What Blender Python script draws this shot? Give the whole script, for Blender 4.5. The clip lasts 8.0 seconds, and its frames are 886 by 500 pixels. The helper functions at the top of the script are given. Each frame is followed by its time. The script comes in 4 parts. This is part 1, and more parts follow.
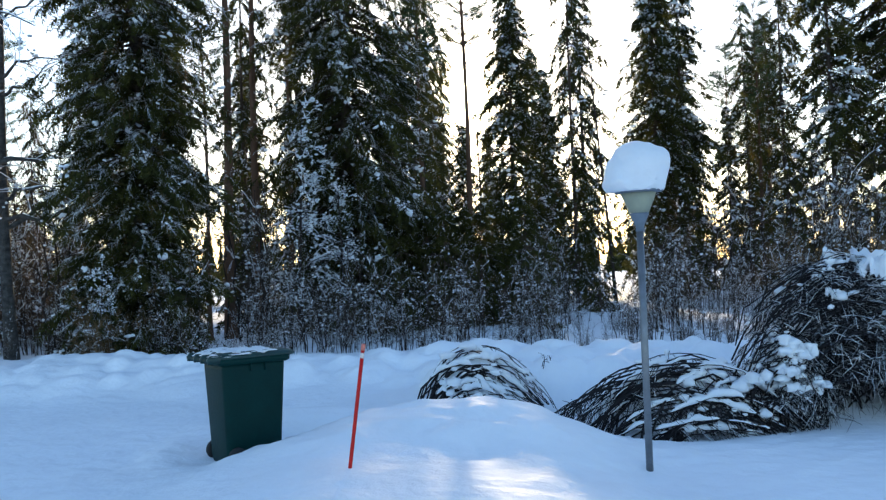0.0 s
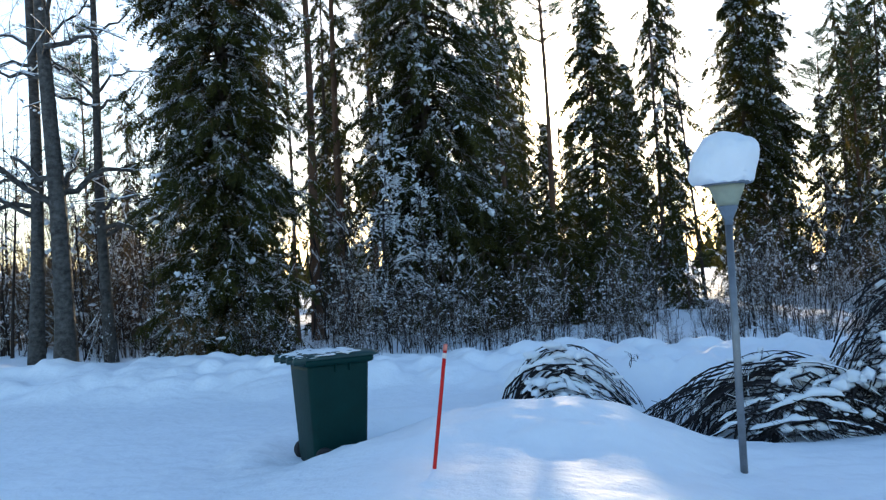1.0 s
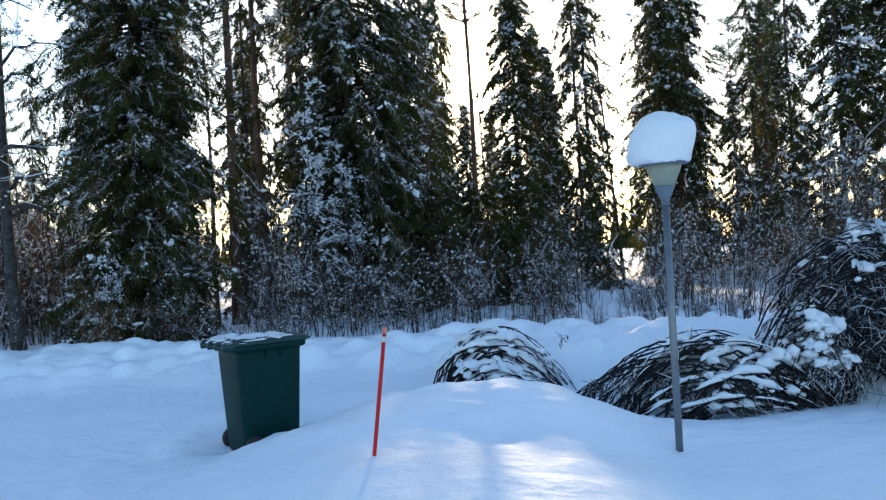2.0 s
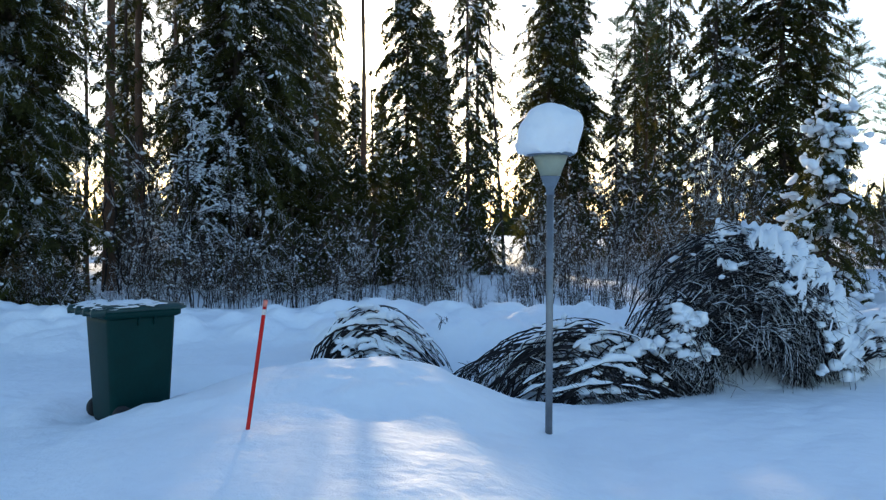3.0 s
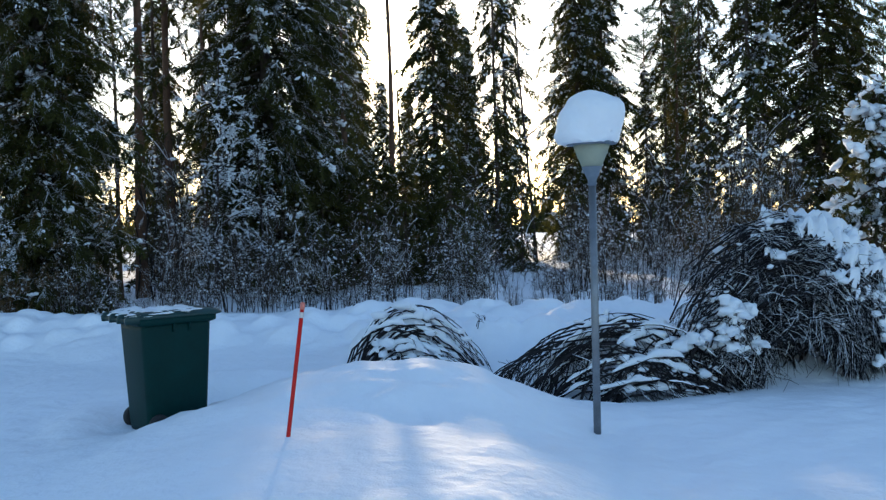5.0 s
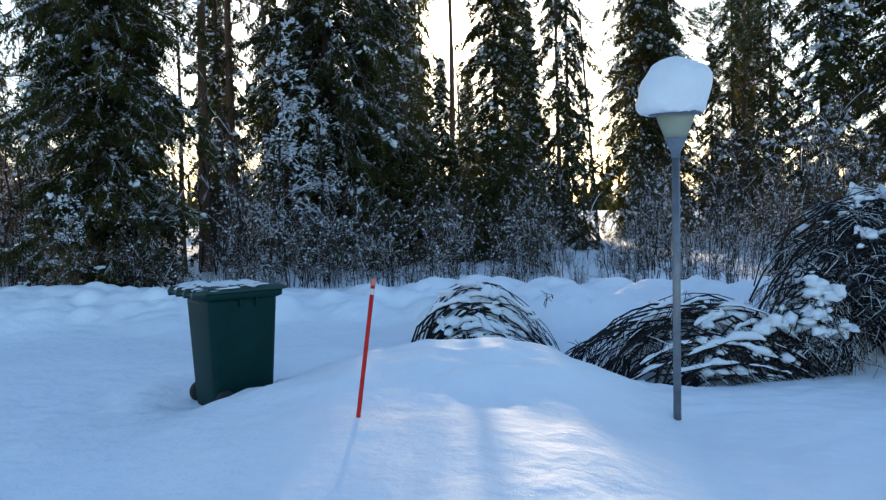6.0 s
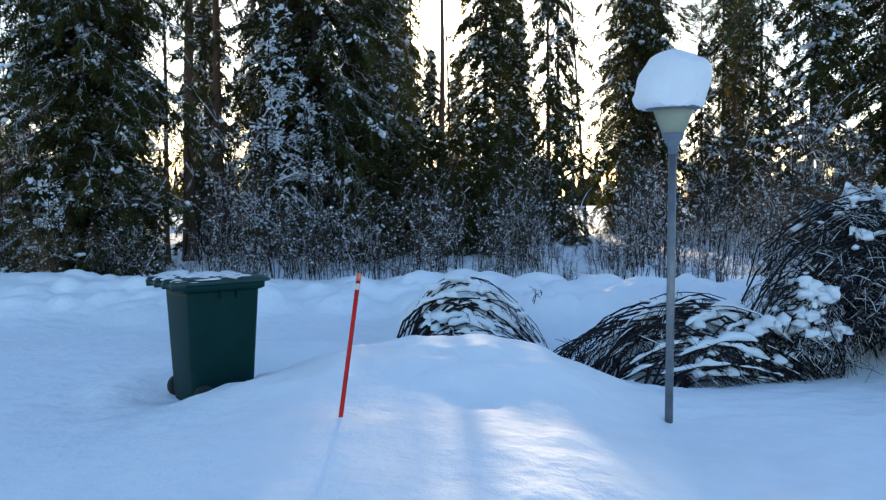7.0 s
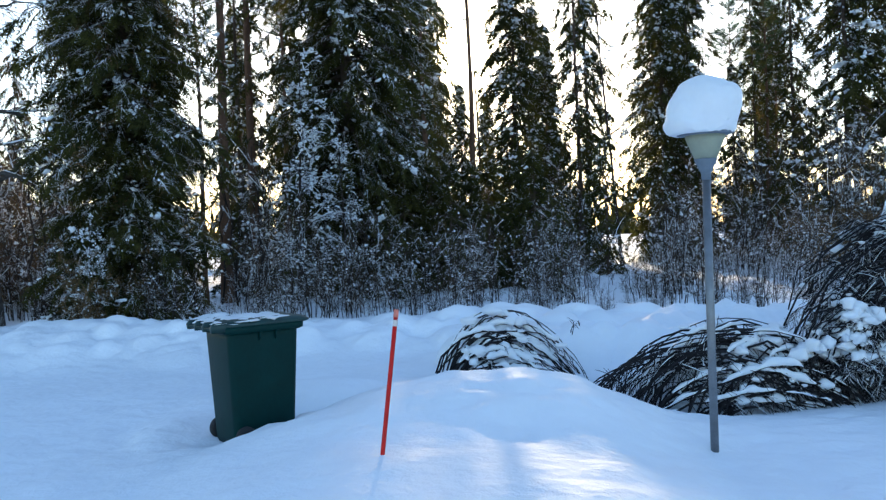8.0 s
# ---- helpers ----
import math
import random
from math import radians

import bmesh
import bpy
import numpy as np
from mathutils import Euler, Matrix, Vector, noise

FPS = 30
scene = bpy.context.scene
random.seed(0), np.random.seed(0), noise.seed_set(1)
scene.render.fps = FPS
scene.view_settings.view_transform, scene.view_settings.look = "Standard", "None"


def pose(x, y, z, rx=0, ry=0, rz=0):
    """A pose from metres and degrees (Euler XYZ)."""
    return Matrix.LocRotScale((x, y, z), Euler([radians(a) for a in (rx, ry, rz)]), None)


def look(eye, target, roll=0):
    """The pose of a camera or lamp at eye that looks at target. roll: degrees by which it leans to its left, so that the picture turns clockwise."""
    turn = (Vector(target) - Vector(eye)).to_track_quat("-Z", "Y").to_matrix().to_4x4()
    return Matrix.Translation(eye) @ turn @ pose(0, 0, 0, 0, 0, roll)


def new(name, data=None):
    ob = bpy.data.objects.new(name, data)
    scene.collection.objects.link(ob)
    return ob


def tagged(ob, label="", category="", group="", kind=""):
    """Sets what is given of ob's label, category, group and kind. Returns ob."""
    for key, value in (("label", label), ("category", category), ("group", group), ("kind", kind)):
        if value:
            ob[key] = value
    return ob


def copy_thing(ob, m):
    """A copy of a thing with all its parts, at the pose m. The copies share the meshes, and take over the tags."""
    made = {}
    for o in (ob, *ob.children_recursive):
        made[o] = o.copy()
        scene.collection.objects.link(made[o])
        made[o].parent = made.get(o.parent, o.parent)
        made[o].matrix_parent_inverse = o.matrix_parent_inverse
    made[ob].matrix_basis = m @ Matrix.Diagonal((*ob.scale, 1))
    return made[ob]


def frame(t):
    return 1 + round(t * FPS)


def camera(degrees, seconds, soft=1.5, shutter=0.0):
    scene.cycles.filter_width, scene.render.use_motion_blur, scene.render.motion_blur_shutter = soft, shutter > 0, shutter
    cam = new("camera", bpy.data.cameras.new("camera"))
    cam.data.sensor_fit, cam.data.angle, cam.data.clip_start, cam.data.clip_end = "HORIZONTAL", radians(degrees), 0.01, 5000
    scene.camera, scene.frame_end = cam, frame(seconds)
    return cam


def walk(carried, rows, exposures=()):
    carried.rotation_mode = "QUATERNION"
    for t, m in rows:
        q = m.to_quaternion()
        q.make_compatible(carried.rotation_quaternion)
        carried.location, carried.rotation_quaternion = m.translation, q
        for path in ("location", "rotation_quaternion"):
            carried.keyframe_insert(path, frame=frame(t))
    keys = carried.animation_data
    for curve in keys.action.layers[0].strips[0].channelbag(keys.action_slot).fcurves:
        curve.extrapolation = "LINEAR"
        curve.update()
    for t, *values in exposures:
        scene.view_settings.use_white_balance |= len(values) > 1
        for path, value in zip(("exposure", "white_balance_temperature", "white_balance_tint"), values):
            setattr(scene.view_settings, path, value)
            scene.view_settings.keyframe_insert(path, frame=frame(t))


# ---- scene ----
cam = camera(54.6, 8.0, soft=1.3)
PATH = [
    (0, (0.676, -0.372, 1.869), (0.555, 1.624, 1.912), -2.1),
    (0.5, (0.675, -0.367, 1.868), (0.46, 1.621, 1.917), -2.7),
    (1, (0.694, -0.308, 1.859), (0.38, 1.666, 1.911), -3.1),
    (1.5, (0.666, -0.233, 1.845), (0.345, 1.741, 1.861), -4.2),
    (2, (0.501, -0.121, 1.858), (0.373, 1.875, 1.858), -3.3),
    (3.5, (0.46, -0.131, 1.843), (0.661, 1.857, 1.764), 0.7),
    (4, (0.42, -0.042, 1.847), (0.661, 1.941, 1.759), 0.4),
    (4.5, (0.388, -0.001, 1.83), (0.599, 1.986, 1.754), -0.1),
    (5, (0.397, 0.133, 1.82), (0.472, 2.13, 1.765), -1.5),
    (6.5, (0.209, 0.578, 1.791), (0.141, 2.573, 1.668), -1.0),
    (7, (0.238, 0.666, 1.801), (0.212, 2.662, 1.678), -0.1),
    (7.5, (0.235, 0.653, 1.806), (0.176, 2.65, 1.725), -1.0),
    (8, (0.233, 0.647, 1.805), (0.128, 2.644, 1.763), -2.2),
]
walk(cam, [(t, look(e, g, r)) for t, e, g, r in PATH], (
    (0, 1.25, 5800, 10), (2, 1.27, 5800, 10), (3.5, 1.06, 5800, 10), (4.5, 1.06, 5800, 10), (6.5, 1.18, 5800, 10), (7.3, 1.28, 5800, 10), (8, 1.38, 5800, 10)))

# ---- light ----
SUN_EL, SUN_AZ = 11.4, -1.4          # degrees; azimuth from +y towards +x
sun_dir = Vector((math.sin(radians(SUN_AZ)) * math.cos(radians(SUN_EL)),
                  math.cos(radians(SUN_AZ)) * math.cos(radians(SUN_EL)), math.sin(radians(SUN_EL))))
sun = new("sun", bpy.data.lights.new("sun", "SUN"))
sun.data.energy, sun.data.angle, sun.data.color = 4.1, radians(0.9), (1.0, 0.74, 0.42)
sun.matrix_world = look(sun_dir * 100, (0, 0, 0))

world = bpy.data.worlds.new("winter_sky")
scene.world = world
world.use_nodes = True
wn, wl = world.node_tree.nodes, world.node_tree.links
wn.clear()
w_out, w_bg, w_sky = wn.new("ShaderNodeOutputWorld"), wn.new("ShaderNodeBackground"), wn.new("ShaderNodeTexSky")
w_sky.sky_type, w_sky.sun_disc = "NISHITA", False
w_sky.sun_elevation, w_sky.sun_rotation = radians(SUN_EL), radians(SUN_AZ)
w_sky.air_density, w_sky.dust_density, w_sky.ozone_density = 1.0, 0.7, 1.6
w_bg.inputs["Strength"].default_value = 0.15
wl.new(w_sky.outputs[0], w_bg.inputs["Color"])
# the low sun's disc and glare, painted into the sky as two added lobes
w_tc, w_dot = wn.new("ShaderNodeTexCoord"), wn.new("ShaderNodeVectorMath")
w_dot.operation = "DOT_PRODUCT"
w_dot.inputs[1].default_value = sun_dir
wl.new(w_tc.outputs["Generated"], w_dot.inputs[0])
w_last = w_bg.outputs[0]
for narrow, strength, tone in ((9000, 90.0, (1.0, 0.80, 0.42, 1)), (700, 2.2, (1.0, 0.70, 0.25, 1))):
    w_pow, w_mul, w_glow, w_sum = wn.new("ShaderNodeMath"), wn.new("ShaderNodeMath"), wn.new("ShaderNodeBackground"), wn.new("ShaderNodeAddShader")
    w_pow.operation, w_mul.operation = "POWER", "MULTIPLY"
    w_pow.use_clamp = True
    w_pow.inputs[1].default_value, w_mul.inputs[1].default_value = narrow, strength
    w_glow.inputs["Color"].default_value = tone
    w_max = wn.new("ShaderNodeMath")
    w_max.operation = "MAXIMUM"
    w_max.inputs[1].default_value = 0.0
    wl.new(w_dot.outputs["Value"], w_max.inputs[0])
    wl.new(w_max.outputs[0], w_pow.inputs[0])
    wl.new(w_pow.outputs[0], w_mul.inputs[0])
    wl.new(w_mul.outputs[0], w_glow.inputs["Strength"])
    wl.new(w_last, w_sum.inputs[0])
    wl.new(w_glow.outputs[0], w_sum.inputs[1])
    w_last = w_sum.outputs[0]
wl.new(w_last, w_out.inputs["Surface"])


# ---- materials ----
def material(name, color, rough=0.7, metal=0.0, noise_scale=8.0, vary=0.25, bump=0.0, bump_scale=40.0, fine=0.0, island=0.0, translucent=0.0, gloss=0.5,
             tint=None, depth=0.02, coords="Object", stretch=(1, 1, 1)):
    """A surface with colour variation at two scales, relief, and optional per-piece variation and translucency."""
    m = bpy.data.materials.new(name)
    m.use_nodes = True
    n, l = m.node_tree.nodes, m.node_tree.links
    b = n["Principled BSDF"]
    b.inputs["Roughness"].default_value, b.inputs["Metallic"].default_value = rough, metal
    b.inputs["Specular IOR Level"].default_value = gloss
    tc, mp = n.new("ShaderNodeTexCoord"), n.new("ShaderNodeMapping")
    mp.inputs["Scale"].default_value = stretch
    l.new(tc.outputs[coords], mp.inputs["Vector"])
    big, small = n.new("ShaderNodeTexNoise"), n.new("ShaderNodeTexNoise")
    big.inputs["Scale"].default_value, small.inputs["Scale"].default_value = noise_scale, noise_scale * 7
    big.inputs["Detail"].default_value, small.inputs["Detail"].default_value = 3, 2
    mixn = n.new("ShaderNodeMath")
    mixn.operation = "ADD"
    half = n.new("ShaderNodeMath")
    half.operation = "MULTIPLY"
    half.inputs[1].default_value = 0.5
    for t in (big, small):
        l.new(mp.outputs[0], t.inputs["Vector"])
    l.new(small.outputs["Fac"], half.inputs[0])
    l.new(big.outputs["Fac"], mixn.inputs[0])
    l.new(half.outputs[0], mixn.inputs[1])
    ramp = n.new("ShaderNodeMapRange")
    ramp.inputs["From Min"].default_value, ramp.inputs["From Max"].default_value = 0.45, 1.05
    l.new(mixn.outputs[0], ramp.inputs["Value"])
    mix = n.new("ShaderNodeMix")
    mix.data_type = "RGBA"
    dark = [max(0.0, c * (1 - vary)) for c in color]
    light = list(tint) if tint else [min(1.0, c * (1 + vary)) for c in color]
    mix.inputs["A"].default_value, mix.inputs["B"].default_value = (*dark, 1), (*light, 1)
    l.new(ramp.outputs[0], mix.inputs["Factor"])
    out = mix.outputs["Result"]
    if island:
        geo, hsv, mr = n.new("ShaderNodeNewGeometry"), n.new("ShaderNodeHueSaturation"), n.new("ShaderNodeMapRange")
        mr.inputs["To Min"].default_value, mr.inputs["To Max"].default_value = 1 - island, 1 + island
        l.new(geo.outputs["Random Per Island"], mr.inputs["Value"])
        l.new(mr.outputs[0], hsv.inputs["Value"])
        l.new(out, hsv.inputs["Color"])
        out = hsv.outputs["Color"]
    l.new(out, b.inputs["Base Color"])
    if bump:
        bt, bp = n.new("ShaderNodeTexNoise"), n.new("ShaderNodeBump")
        bt.inputs["Scale"].default_value, bt.inputs["Detail"].default_value = bump_scale, 5
        bp.inputs["Strength"].default_value, bp.inputs["Distance"].default_value = bump, depth
        l.new(mp.outputs[0], bt.inputs["Vector"])
        l.new(bt.outputs["Fac"], bp.inputs["Height"])
        normal = bp.outputs[0]
        if fine:
            ft, fp = n.new("ShaderNodeTexNoise"), n.new("ShaderNodeBump")
            ft.inputs["Scale"].default_value, ft.inputs["Detail"].default_value = bump_scale * 9, 2
            fp.inputs["Strength"].default_value, fp.inputs["Distance"].default_value = fine, 0.004
            l.new(mp.outputs[0], ft.inputs["Vector"])
            l.new(ft.outputs["Fac"], fp.inputs["Height"])
            l.new(normal, fp.inputs["Normal"])
            normal = fp.outputs[0]
        l.new(normal, b.inputs["Normal"])
    if translucent:
        tr, ms = n.new("ShaderNodeBsdfTranslucent"), n.new("ShaderNodeMixShader")
        ms.inputs[0].default_value = translucent
        l.new(out, tr.inputs["Color"])
        l.new(b.outputs[0], ms.inputs[1])
        l.new(tr.outputs[0], ms.inputs[2])
        l.new(ms.outputs[0], n["Material Output"].inputs["Surface"])
    return m


SNOW_GROUND = material("snow_ground", (0.87, 0.89, 0.92), rough=0.75, gloss=0.25, noise_scale=0.7, vary=0.04, bump=0.55, bump_scale=8.0, fine=0.9, depth=0.045)
SNOW = material("snow_soft", (0.88, 0.90, 0.93), rough=0.65, noise_scale=3, vary=0.03, bump=0.35, bump_scale=22.0, fine=0.3, translucent=0.18)
NEEDLES = material("spruce_needles", (0.018, 0.030, 0.012), gloss=0.15, rough=0.65, noise_scale=1.1, vary=0.5, island=0.6, translucent=0.48, tint=(0.092, 0.088, 0.020))
PINE_NEEDLES = material("pine_needles", (0.045, 0.075, 0.035), gloss=0.15, rough=0.6, noise_scale=1.3, vary=0.4, island=0.4, translucent=0.35)
DEAD = material("dry_twigs", (0.17, 0.105, 0.045), rough=0.8, noise_scale=3, vary=0.4, island=0.4, translucent=0.45)
BARK = material("spruce_bark", (0.075, 0.055, 0.042), gloss=0.15, rough=0.9, noise_scale=5, vary=0.5, bump=0.9, bump_scale=26, stretch=(1, 1, 0.3))
PINE_BARK = material("pine_bark", (0.105, 0.060, 0.038), gloss=0.15, rough=0.9, noise_scale=4, vary=0.45, bump=0.9, bump_scale=20, stretch=(1, 1, 0.3))
ASPEN_BARK = material("aspen_bark", (0.050, 0.047, 0.043), gloss=0.15, rough=0.85, noise_scale=9, vary=0.6, bump=1.0, bump_scale=18, stretch=(1.0, 1.0, 1.4), tint=(0.125, 0.12, 0.112), depth=0.04)
TWIG = material("twig_bark", (0.017, 0.0155, 0.017), gloss=0.15, rough=0.75, noise_scale=9, vary=0.4, island=0.45)
SAPLING = material("sapling_bark", (0.028, 0.021, 0.018), gloss=0.15, rough=0.8, noise_scale=6, vary=0.4, island=0.5)
PLASTIC = material("green_plastic", (0.002, 0.025, 0.023), gloss=0.12, rough=0.5, noise_scale=5, vary=0.22, bump=0.12, bump_scale=160)
PLASTIC_LID = material("green_plastic_lid", (0.004, 0.030, 0.028), rough=0.45, noise_scale=6, vary=0.3, bump=0.15, bump_scale=120)
RUBBER = material("black_rubber", (0.015, 0.015, 0.016), rough=0.8, noise_scale=12, vary=0.3, bump=0.3, bump_scale=60)
RED = material("red_plastic", (0.50, 0.010, 0.007), gloss=0.25, rough=0.5, noise_scale=9, vary=0.18)
RED_TIP = material("worn_red_tip", (0.60, 0.18, 0.13), rough=0.6, noise_scale=25, vary=0.35)
TAPE = material("reflective_tape", (0.62, 0.55, 0.52), rough=0.35, noise_scale=30, vary=0.2)
STEEL = material("galvanised_steel", (0.20, 0.21, 0.225), rough=0.48, metal=0.75, noise_scale=10, vary=0.22, bump=0.1, bump_scale=90)
LAMP_GREY = material("grey_lamp_plastic", (0.13, 0.16, 0.20), rough=0.55, noise_scale=14, vary=0.15, bump=0.1, bump_scale=80)
LAMP_CUP = material("frosted_lamp_glass", (0.62, 0.64, 0.52), rough=0.3, noise_scale=5, vary=0.08, translucent=0.6)
BRUSH = material("brush_twigs", (0.085, 0.060, 0.042), gloss=0.15, rough=0.8, noise_scale=2.0, vary=0.45, island=0.5, translucent=0.4)


# ---- mesh helpers ----
rng = np.random.default_rng(7)


class Soup:
    """Triangles gathered with numpy, then made into one mesh."""

    def __init__(self):
        self.v, self.f, self.n = [], [], 0

    def add(self, v, f):
        self.v.append(np.asarray(v, float).reshape(-1, 3))
        self.f.append(np.asarray(f, int).reshape(-1, 3) + self.n)
        self.n += len(self.v[-1])

    def copies(self, tv, tf, m, p):
        """A template at N turns-and-scales m (N,3,3) and places p (N,3)."""
        if len(p) == 0:
            return
        v = np.einsum("nij,kj->nki", m, tv) + p[:, None, :]
        self.add(v, (tf[None] + (np.arange(len(p)) * len(tv))[:, None, None]))

    def tubes(self, pts, rad, sides=4):
        """N tubes through K points each: pts (N,K,3), rad (N,K)."""
        n, k, _ = pts.shape
        if n == 0:
            return
        t = np.gradient(pts, axis=1)
        t /= np.linalg.norm(t, axis=2, keepdims=True) + 1e-9
        ref = np.where(np.abs(t[..., 2:3]) > 0.8, np.array([1.0, 0, 0]), np.array([0, 0, 1.0]))
        if k > 2:
            ref = np.broadcast_to(ref[:, k // 2:k // 2 + 1], t.shape)
        u = np.cross(t, ref)
        u /= np.linalg.norm(u, axis=2, keepdims=True) + 1e-9
        w = np.cross(t, u)
        a = np.arange(sides) * 2 * np.pi / sides
        v = pts[:, :, None] + rad[:, :, None, None] * (np.cos(a)[:, None] * u[:, :, None] + np.sin(a)[:, None] * w[:, :, None])
        i = np.arange(k - 1)[:, None] * sides
        j = np.arange(sides)[None]
        q = np.stack([i + j, i + (j + 1) % sides, i + sides + (j + 1) % sides, i + sides + j], -1).reshape(-1, 4)
        tri = np.concatenate([q[:, [0, 1, 2]], q[:, [0, 2, 3]]])
        self.add(v, tri[None] + (np.arange(n) * k * sides)[:, None, None])

    def lumps(self, p, s, level=1, rough=0.16):
        """Irregular rounded lumps at p (N,3) with half-sizes s (N,3)."""
        if len(p) == 0:
            return
        tv, tf = ICO[level]
        p, s = np.asarray(p, float), np.asarray(s, float)
        a = rng.uniform(0, 6.28, len(p))
        ph = rng.uniform(0, 6.28, (len(p), 1, 3))
        wob = 1 + rough * (np.sin(tv[None] * 2.6 + ph).sum(-1, keepdims=True) + 0.6 * np.sin(tv[None] * 5.3 + 2 * ph).sum(-1, keepdims=True))
        v = tv[None] * wob * s[:, None, :]
        c, d = np.cos(a)[:, None], np.sin(a)[:, None]
        v = np.stack([v[..., 0] * c - v[..., 1] * d, v[..., 0] * d + v[..., 1] * c, v[..., 2]], -1) + p[:, None]
        self.add(v, tf[None] + (np.arange(len(p)) * len(tv))[:, None, None])

    def mesh(self, name, mat, smooth=True):
        v, f = np.concatenate(self.v), np.concatenate(self.f)
        me = bpy.data.meshes.new(name)
        me.vertices.add(len(v))
        me.vertices.foreach_set("co", v.astype(np.float32).ravel())
        me.loops.add(len(f) * 3)
        me.loops.foreach_set("vertex_index", f.astype(np.int32).ravel())
        me.polygons.add(len(f))
        me.polygons.foreach_set("loop_start", np.arange(0, len(f) * 3, 3, dtype=np.int32))
        me.polygons.foreach_set("use_smooth", np.full(len(f), smooth))
        me.materials.append(mat)
        me.update(calc_edges=True)
        me.validate()
        return me


def ico(level):
    bm = bmesh.new()
    bmesh.ops.create_icosphere(bm, subdivisions=level, radius=1.0)
    v = np.array([x.co[:] for x in bm.verts])
    f = np.array([[x.index for x in y.verts] for y in bm.faces])
    bm.free()
    return v, f


ICO = {0: (np.array([(1, 0, 0), (-1, 0, 0), (0, 1, 0), (0, -1, 0), (0, 0, 1), (0, 0, -1)], float),
           np.array([(0, 2, 4), (2, 1, 4), (1, 3, 4), (3, 0, 4), (2, 0, 5), (1, 2, 5), (3, 1, 5), (0, 3, 5)])), 1: ico(1), 2: ico(2)}


def soup_part(name, soup, mat, parent, label="", smooth=True):
    ob = new(name, soup.mesh(name, mat, smooth))
    ob.parent = parent
    if label:
        tagged(ob, label)
    return ob


def part(name, bm, mat, parent, label="", smooth=True, bevel=0.0):
    """One bmesh as one mesh object under a thing or a part."""
    if bevel:
        bmesh.ops.bevel(bm, geom=[e for e in bm.edges if e.calc_face_angle(0) > 0.5], offset=bevel, segments=2, affect="EDGES", profile=0.6)
    bmesh.ops.recalc_face_normals(bm, faces=bm.faces)
    me = bpy.data.meshes.new(name)
    bm.to_mesh(me)
    bm.free()
    for p in me.polygons:
        p.use_smooth = smooth
    me.materials.append(mat)
    ob = new(name, me)
    ob.parent = parent
    if label:
        tagged(ob, label)
    return ob


def lathe(profile, segments=32):
    """A bmesh turned round z from (radius, z) pairs."""
    bm = bmesh.new()
    rings = []
    for r, z in profile:
        rings.append([bm.verts.new((r * math.cos(2 * math.pi * i / segments), r * math.sin(2 * math.pi * i / segments), z)) for i in range(segments)])
    for a, b in zip(rings, rings[1:]):
        for i in range(segments):
            bm.faces.new((a[i], a[(i + 1) % segments], b[(i + 1) % segments], b[i]))
    bm.faces.new(rings[0][::-1])
    bm.faces.new(rings[-1])
    return bm


def loft(sections):
    """A closed bmesh through rings of the same number of points."""
    bm = bmesh.new()
    rings = [[bm.verts.new(p) for p in s] for s in sections]
    for a, b in zip(rings, rings[1:]):
        for i in range(len(a)):
            bm.faces.new((a[i], a[(i + 1) % len(a)], b[(i + 1) % len(a)], b[i]))
    bm.faces.new(rings[0][::-1])
    bm.faces.new(rings[-1])
    return bm


def rounded(w, d, z, r=0.06, n=5, cx=0.0, cy=0.0):
    """A rounded rectangle ring, w along x and d along y, at height z."""
    ring = []
    for k, (sx, sy) in enumerate(((1, 1), (-1, 1), (-1, -1), (1, -1))):
        for i in range(n):
            a = math.pi / 2 * (k + i / (n - 1))
            ring.append((cx + sx * (w / 2 - r) + r * math.cos(a), cy + sy * (d / 2 - r) + r * math.sin(a), z))
    return ring


def thing(name, m, label, category, group="", kind=""):
    ob = new(name)
    ob.empty_display_size = 0.2
    ob.matrix_basis = m
    return tagged(ob, label, category, group, kind)


# ---- ground ----
BIN_AT = (-1.93, 8.29)


def wave(x, y, k, seed):
    """Smooth unevenness, about -1 to 1."""
    r = np.random.default_rng(seed)
    out = 0
    for i in range(7):
        a, f, p = r.uniform(0, 6.28), k * r.uniform(0.6, 1.7), r.uniform(0, 6.28)
        out = out + np.sin((x * np.cos(a) + y * np.sin(a)) * f + p + 0.8 * np.sin((y * np.cos(a) - x * np.sin(a)) * f * 0.7 + 2 * p))
    return out / 4.0


def blob(x, y, cx, cy, sx, sy, h):
    return h * np.exp(-((x - cx) / sx) ** 2 - ((y - cy) / sy) ** 2)


bank_rng = np.random.default_rng(21)
BANK_LUMPS = [(bank_rng.uniform(-13, 9), bank_rng.uniform(13.2, 15.0), bank_rng.uniform(0.12, 0.55), bank_rng.uniform(0.05, 0.20)) for _ in range(230)]


LAMP_DIP = 0.06
BANK_LUMPS += [(bank_rng.uniform(-0.5, 5.5), bank_rng.uniform(12.2, 14.6), bank_rng.uniform(0.2, 0.42), bank_rng.uniform(0.12, 0.30)) for _ in range(110)]


